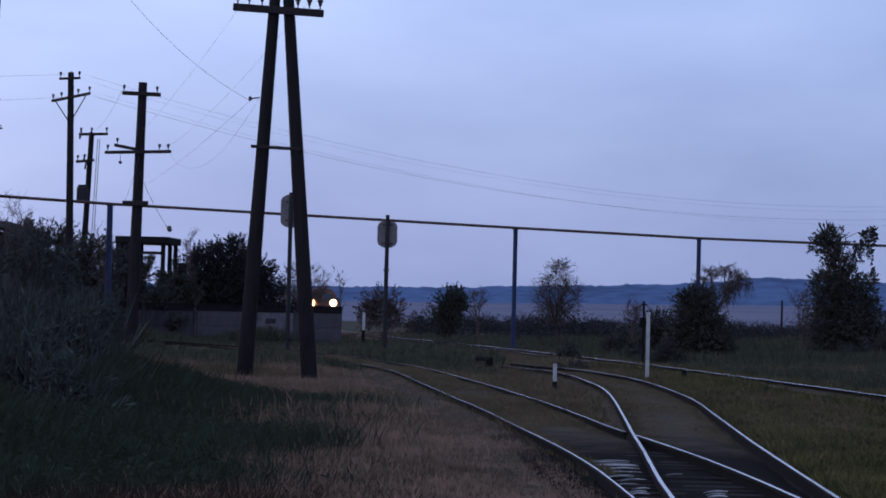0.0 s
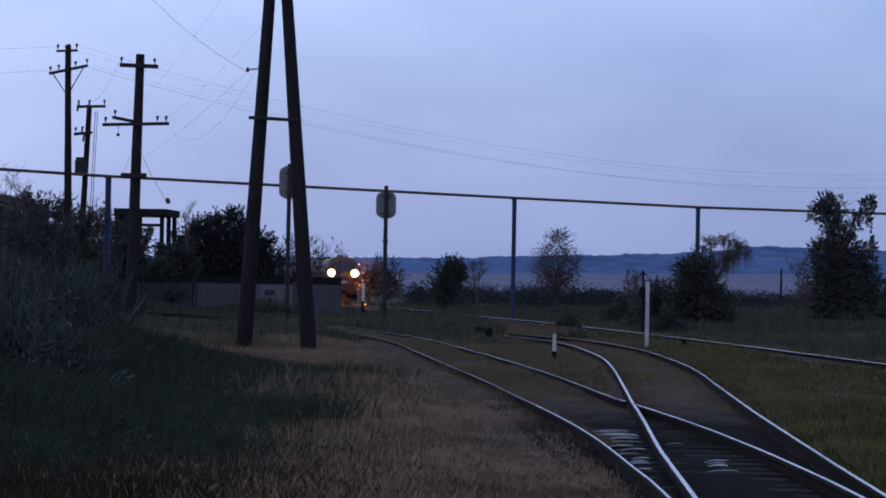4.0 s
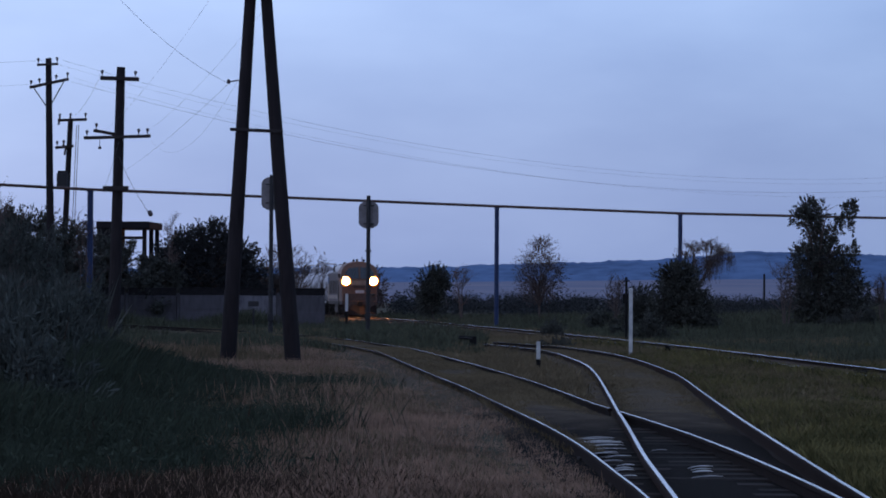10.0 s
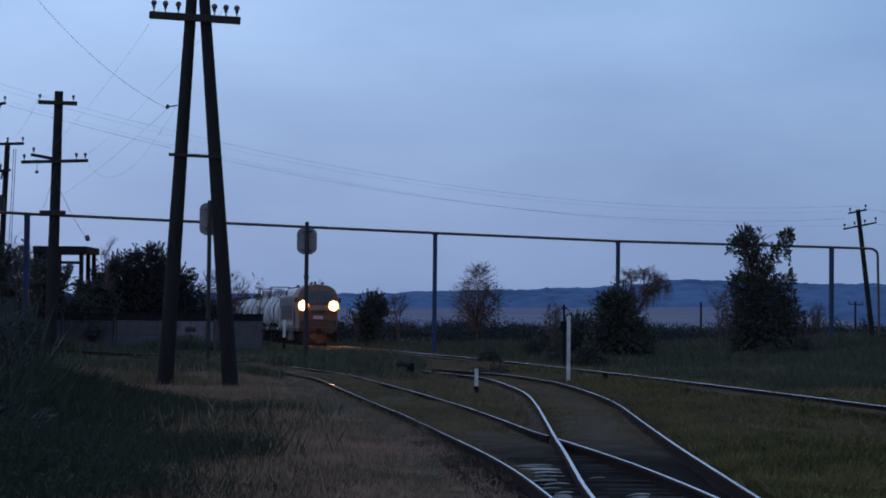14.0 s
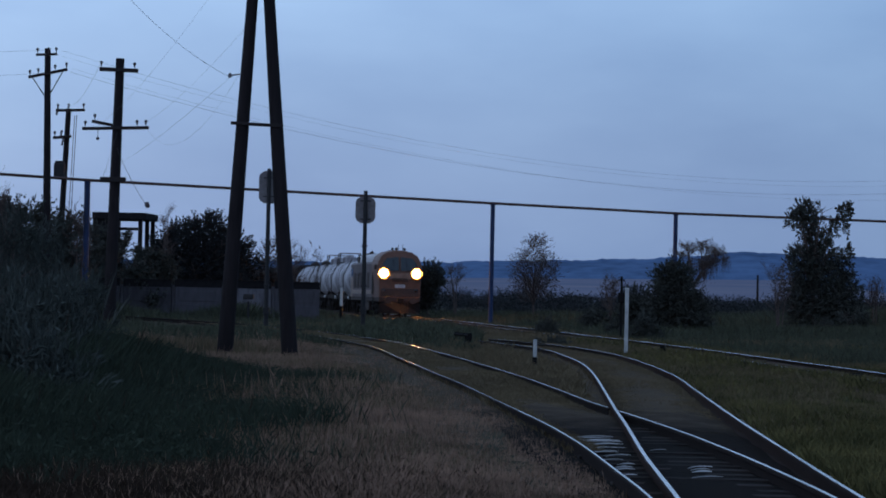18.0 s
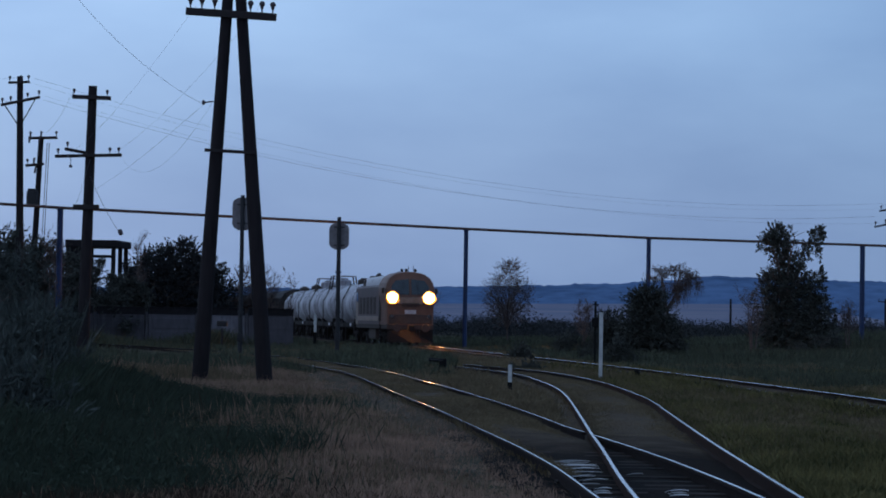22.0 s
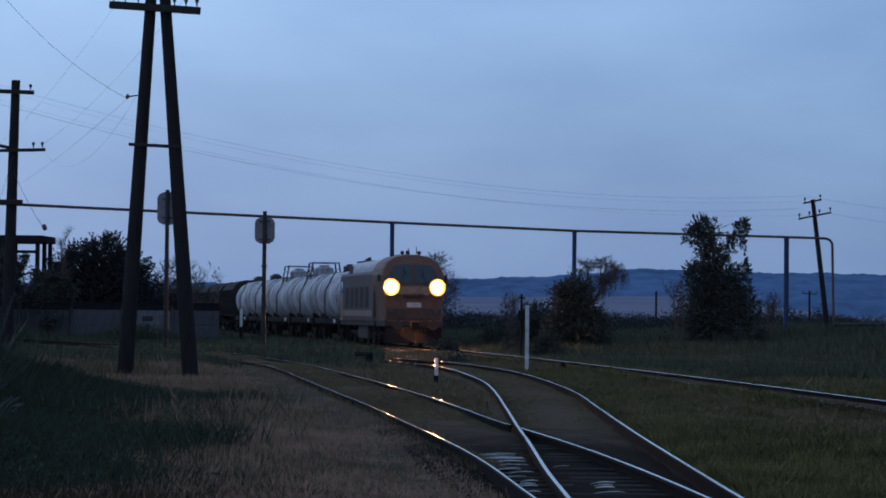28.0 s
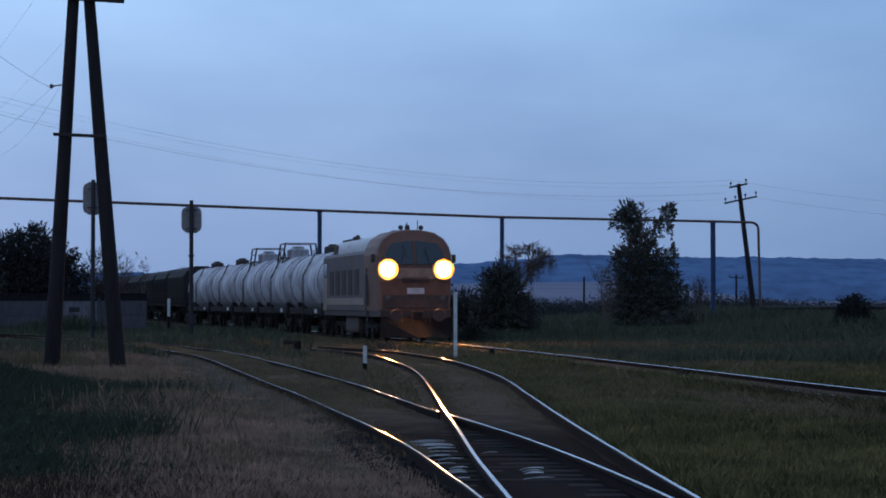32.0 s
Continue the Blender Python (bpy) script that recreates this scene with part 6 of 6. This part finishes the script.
def build_plants():
    rng = np.random.default_rng(21)
    # forked poplar with a thick bushy foot, short of the pipe
    cl = [(-0.85, 0, 6.95, 0.62, 0.6, 0.58), (-0.35, 0.1, 6.75, 0.62, 0.6, 0.72), (-1.15, -0.1, 6.4, 0.62, 0.6, 0.6), (-0.45, 0, 6.2, 0.75, 0.6, 0.6), (-0.25, 0, 5.5, 0.62, 0.5, 0.6),
          (0.62, 0, 5.3, 0.42, 0.4, 0.5), (1.0, 0.1, 5.85, 0.46, 0.4, 0.5), (1.45, 0, 6.35, 0.50, 0.4, 0.45), (1.7, 0, 6.95, 0.36, 0.4, 0.42), (2.0, 0, 7.2, 0.22, 0.3, 0.4), (1.35, 0, 7.15, 0.14, 0.2, 0.4), (1.85, 0, 5.9, 0.25, 0.3, 0.3),
          (0.05, 0, 4.9, 0.65, 0.6, 0.7), (-0.9, 0, 4.0, 0.85, 0.8, 0.75), (0.25, 0, 4.0, 1.0, 0.9, 0.9), (1.35, 0, 3.8, 0.7, 0.7, 0.8), (2.0, 0, 4.35, 0.28, 0.3, 0.6), (-1.45, 0, 4.2, 0.3, 0.3, 0.45),
          (-0.6, 0, 3.0, 1.05, 0.9, 0.9), (0.8, 0, 2.9, 1.25, 1.0, 0.95), (1.8, 0, 2.7, 0.6, 0.6, 0.7), (0, 0, 1.6, 1.5, 1.2, 1.2), (1.4, 0, 1.5, 1.3, 1.1, 1.15), (2.35, 0, 1.5, 0.65, 0.6, 0.8), (-1.0, 0, 1.6, 0.65, 0.7, 1.1), (0.6, 0, 0.7, 2.1, 1.2, 0.8)]
    plant("poplar_tree", 11.95, 135, cl, 33000, 0.085, M_LEAF, "dark forked poplar with a thick bushy foot", "tree", (8.2, 1.2, 24, 0.15), 31, shoots=0.6)
    # dark bush and bare willow beside it
    plant("dark_bush", 2.85, 110, [(0.0, 0, 2.3, 0.95, 0.9, 1.0), (0.2, 0, 1.2, 1.3, 1.1, 1.1), (-0.6, 0, 0.9, 0.8, 0.8, 0.9), (1.0, 0, 0.9, 0.8, 0.8, 0.9), (-0.2, 0, 2.9, 0.6, 0.6, 0.55), (0.4, 0, 2.7, 0.55, 0.5, 0.6), (1.4, 0, 0.6, 0.5, 0.6, 0.6)], 30000, 0.065, M_LEAF, "dark rounded bush on the plain", "bush", None, 32)
    plant("dark_bush", 1.15, 112, [(0, 0, 1.4, 0.6, 0.6, 0.8), (0.3, 0, 0.8, 0.9, 0.7, 0.8), (-0.5, 0, 0.7, 0.6, 0.6, 0.7)], 12000, 0.06, M_LEAF, "low dark bush with a thin ragged top", "bush", (2.6, 0.7, 16, 0.04), 30)
    build_willow(4.05, 119)
    # hazy, nearly leafless trees
    for x, y, hh, spread, seed in ((-12.2, 172, 4.3, 1.2, 91), (-29.6, 146, 7.3, 0.8, 92), (-30.9, 112, 6.6, 0.8, 93), (-30.4, 125, 6.7, 1.3, 94), (-35.2, 123, 8.3, 1.4, 95), (-0.2, 128, 2.9, 0.7, 96), (9.4, 128, 3.6, 1.2, 97), (-22.6, 156, 5.2, 1.5, 98), (16.3, 141, 2.6, 0.9, 99)):
        twiggy_tree("bare_tree", x, y, hh, spread, seed, "thin hazy tree with bare twigs and few leaves")
    # slender tree with a see-through crown
    plant("dark_bush", 20.6, 112, [(0, 0, 0.85, 0.66, 0.6, 0.7), (-0.35, 0, 1.3, 0.45, 0.4, 0.45), (0.3, 0, 1.35, 0.45, 0.4, 0.45), (0.05, 0, 1.65, 0.34, 0.3, 0.3), (0.5, 0, 0.7, 0.42, 0.4, 0.6), (-0.55, 0, 0.7, 0.38, 0.4, 0.55)], 16000, 0.055, M_LEAF_DARK, "small dark rounded bush in the open weeds", "bush", (1.95, 0.5, 12, 0.03), 57, shoots=0.3)
    plant("slender_tree", -5.8, 160, [(0, 0, 4.6, 1.1, 0.9, 1.0), (-0.8, 0, 3.4, 1.0, 0.8, 1.2), (0.9, 0, 3.3, 1.0, 0.8, 1.2), (0.2, 0, 5.6, 0.8, 0.7, 0.5), (0, 0, 2.2, 1.3, 1.0, 0.9)], 15000, 0.042, M_LEAF_RED, "slender tree with a thin reddish crown", "tree", (5.6, 1.9, 44, 0.08), 34)
    plant("round_bush", -13.4, 160, [(0, 0, 2.5, 1.0, 0.9, 1.25), (-0.3, 0, 1.5, 0.9, 0.8, 1.0), (0.4, 0, 2.9, 0.7, 0.7, 0.7)], 15000, 0.075, M_LEAF, "round dark green bush on the plain", "bush", None, 35)
    plant("reddish_bush", -24.9, 215, [(0, 0, 2.8, 1.8, 1.2, 1.5), (-1.1, 0, 1.9, 1.2, 1.2, 1.3), (1.2, 0, 1.7, 1.2, 1.2, 1.3)], 7000, 0.11, M_LEAF_RED, "reddish-brown bush beside the far track", "bush", None, 36)
    # broad dark thicket with spiky tops, behind the wall
    cl = [(0.3, 0, 4.9, 1.3, 1.2, 1.5), (-1.2, 0, 4.5, 1.3, 1.2, 1.3), (1.6, 0, 4.0, 1.2, 1.2, 1.3), (0, 0, 3.0, 2.5, 1.6, 1.7), (2.3, 0, 2.6, 0.9, 1.2, 1.6), (-2.4, 0, 2.8, 1.0, 1.2, 1.7), (0, 0, 1.4, 2.9, 1.8, 1.3), (0.5, 0, 6.3, 0.4, 0.4, 0.5), (-0.5, 0, 6.0, 0.4, 0.4, 0.45), (1.2, 0, 5.6, 0.4, 0.4, 0.5), (-1.7, 0, 5.5, 0.4, 0.4, 0.5), (2.3, 0, 4.6, 0.35, 0.4, 0.4), (-2.4, 0, 4.6, 0.35, 0.4, 0.45)]
    cl = [(1.2 * c[0], c[1], c[2] + 0.1, 1.15 * c[3], *c[4:]) for c in cl]
    plant("dark_tree", -27.9, 149, cl, 50000, 0.10, M_LEAF_DARK, "broad dark leafy tree behind the concrete wall", "tree", (5.5, 2.2, 14, 0.18), 37, shoots=0.3)
    plant("brown_tree", -23.6, 152, [(0, 0, 3.2, 1.4, 1.0, 1.6), (-1.0, 0, 2.3, 1.0, 1, 1.3), (1.0, 0, 2.2, 0.9, 1, 1.3), (0.2, 0, 1.2, 1.8, 1, 1.1)], 10000, 0.07, M_LEAF_RED, "thin brownish tree behind the wall", "tree", (4.4, 1.3, 40, 0.07), 38)
    plant("bare_sapling", -22.2, 165, [(0, 0, 4.2, 0.5, 0.5, 1.0)], 160, 0.08, M_LEAF_RED, "thin nearly bare sapling", "tree", (5.2, 0.8, 12, 0.05), 39)
    for x, y, hh, seed in ((-29.6, 114, 3.3, 71), (-31.6, 117, 3.5, 73), (-33.6, 114, 3.6, 74), (-32.0, 140, 5.5, 41), (-34.4, 136, 5.4, 42), (-29.9, 136, 4.9, 43), (-37.5, 131, 6.0, 44), (-31.2, 152, 6.2, 45), (-36.3, 126, 6.4, 47), (-38.6, 129, 6.0, 48), (-41.0, 131, 6.0, 49)):
        plant("shrub", x, y, shaggy(rng, 12, 1.6, hh - 1.0, 0.2, 0.7), 11000, 0.085, M_LEAF, "dark shrub behind the weeds", "bush", (hh * 0.9, 0.9, 12, 0.06), seed, shoots=0.25)
    # close hedge of tall shrubs before the shed
    for k, top in enumerate((6.9, 6.6, 6.5, 5.9, 6.0, 5.8, 5.3, 4.4, 3.9)):
        x = -36.6 + 1.25 * k
        y = 129 if k < 5 else 143
        x *= y / 129
        cl = [(rng.uniform(-0.5, 0.5), rng.uniform(-0.6, 0.6), z, rng.uniform(0.7, 1.0), 0.9, rng.uniform(0.6, 0.9)) for z in np.arange(0.7, top - 0.3, 0.75)]
        cl += [(rng.uniform(-0.7, 0.7), 0, top - rng.uniform(0.0, 0.5), 0.28, 0.3, 0.45) for _ in range(2)]
        plant("tall_shrub", x, y + rng.uniform(-1, 1), cl, 9000, 0.085, M_LEAF, "tall dense dark shrub before the open shed", "bush", (top * 0.9, 0.8, 10, 0.06), 80 + k, shoots=0.25)
    # poplar at the edge of the yard
    plant("poplar_tree", -35.9, 118, [(0, 0, 3 + 1.3 * k, 0.9 - 0.03 * abs(k - 4), 0.9, 1.1) for k in range(9)], 4200, 0.12, M_LEAF, "tall narrow poplar at the edge of the yard", "tree", (13.5, 0.9, 24, 0.16), 46)
    y = rng.uniform(118, 136, 4200)
    x = np.interp(y, [118, 136], [-33.5, -23.0]) + rng.normal(0.8, 1.3, len(y))
    keep = rng.uniform(0, 1, len(y)) < 0.35 + 0.65 * (patchy(x, y, 1.6, 3) > 0.5)
    blades("wall_weeds", x[keep], y[keep], 0.35 + 0.75 * patchy(x[keep], y[keep], 1.1, 9), 0.045, M_PLAIN, "rough weeds along the foot of the wall", 43, 0.3, 4)
    # tall thin stems standing in the thicket to the left
    y = rng.uniform(33, 66, 5200)
    x = -9.2 - 0.19 * (y - 33) - rng.uniform(0, 1, len(y)) ** 0.7 * 7.0
    h = (0.7 + 1.5 * np.clip((-x - 8.0) / 5.5, 0, 1)) * rng.uniform(0.6, 1.2, len(y))
    blades("thicket_stems", x, y, h, 0.02, M_THICKET, "tall thin weed stems in the thicket", 41, 0.13, 4)
    k = rng.integers(0, len(x), 900)
    blades("reed_leaves", x[k] + 0.3, y[k] - 0.4, np.minimum(h[k], 1.9) * rng.uniform(0.6, 1.05, len(k)), 0.020, M_REED, "pale bent reed leaves in the thicket", 42, 0.30, 3)
    # near thicket to the left
    for x, y, wx, hh, n, seed in ((-10.9, 40, 1.3, 2.6, 4200, 51), (-12.4, 44, 1.9, 3.3, 5200, 52), (-9.6, 35, 1.1, 1.8, 3600, 53), (-14.6, 47, 2.0, 3.6, 5200, 54), (-13.7, 53, 1.5, 2.8, 4400, 55), (-8.1, 29, 1.0, 1.4, 3600, 56), (-16.9, 60, 2.2, 3.3, 4800, 58), (-12.0, 38, 1.6, 2.8, 4200, 60)):
        plant("thicket_bush", x, y, shaggy(rng, 16, wx, hh * 0.86, 0.0, 0.5), int(n * 2.6), 0.085, M_THICKET, "dark tangled thicket of tall weeds", "bush", (hh * 0.9, wx * 0.7, 10, 0.03), seed, slim=0.13, shoots=0.2)
    for x, y, wx, hh, seed in ((21.35, 116, 0.75, 1.25, 63), (-2.9, 100, 0.5, 0.5, 67), (0.1, 104, 0.3, 0.65, 69), (1.4, 96, 0.7, 0.9, 64), (-0.6, 112, 1.2, 1.1, 65), (13.0, 126, 1.4, 1.6, 66), (-2.3, 82, 0.6, 0.16, 68)):
        plant("small_bush", x, y, shaggy(rng, 9, wx, hh, 0.0, 0.38 if hh > 0.3 else 0.2), 3600 if hh > 0.3 else 1800, 0.05, M_LEAF, "small dark bush in the grass", "bush", (hh * 0.8, wx * 0.6, 7, 0.02), seed, shoots=0.15)
    # ragged belt of bushes across the plain
    cl = []
    for k in range(420):
        y = rng.uniform(195, 420)
        x = rng.uniform(-0.10, 0.27) * y
        h = rng.uniform(0.9, 2.3) * (1.5 if rng.uniform() < 0.12 else 1.0)
        cl.append((x, y, h * 0.45 - 0.2, rng.uniform(1.0, 3.4), 1.5, h * 0.7))
    v = leaf_cloud(rng, cl, 200000, 0.115, 0.0)
    tagged(new("bush_belt", sheet_mesh("bush_belt", v, 4, M_LEAF_DARK)), "ragged belt of low dark bushes across the plain", "bushes", kind="stuff")


build_plants()


# ---- what moves ----
def motions():
    walk(cam, [(t, aim(*row)) for t, *row in PATH], EXPOSURES)
    for ob, behind, half in TRAIN:
        walk(ob, [(t, place_on_line(front_along(t) + behind, half)) for t in range(0, 33)])


motions()
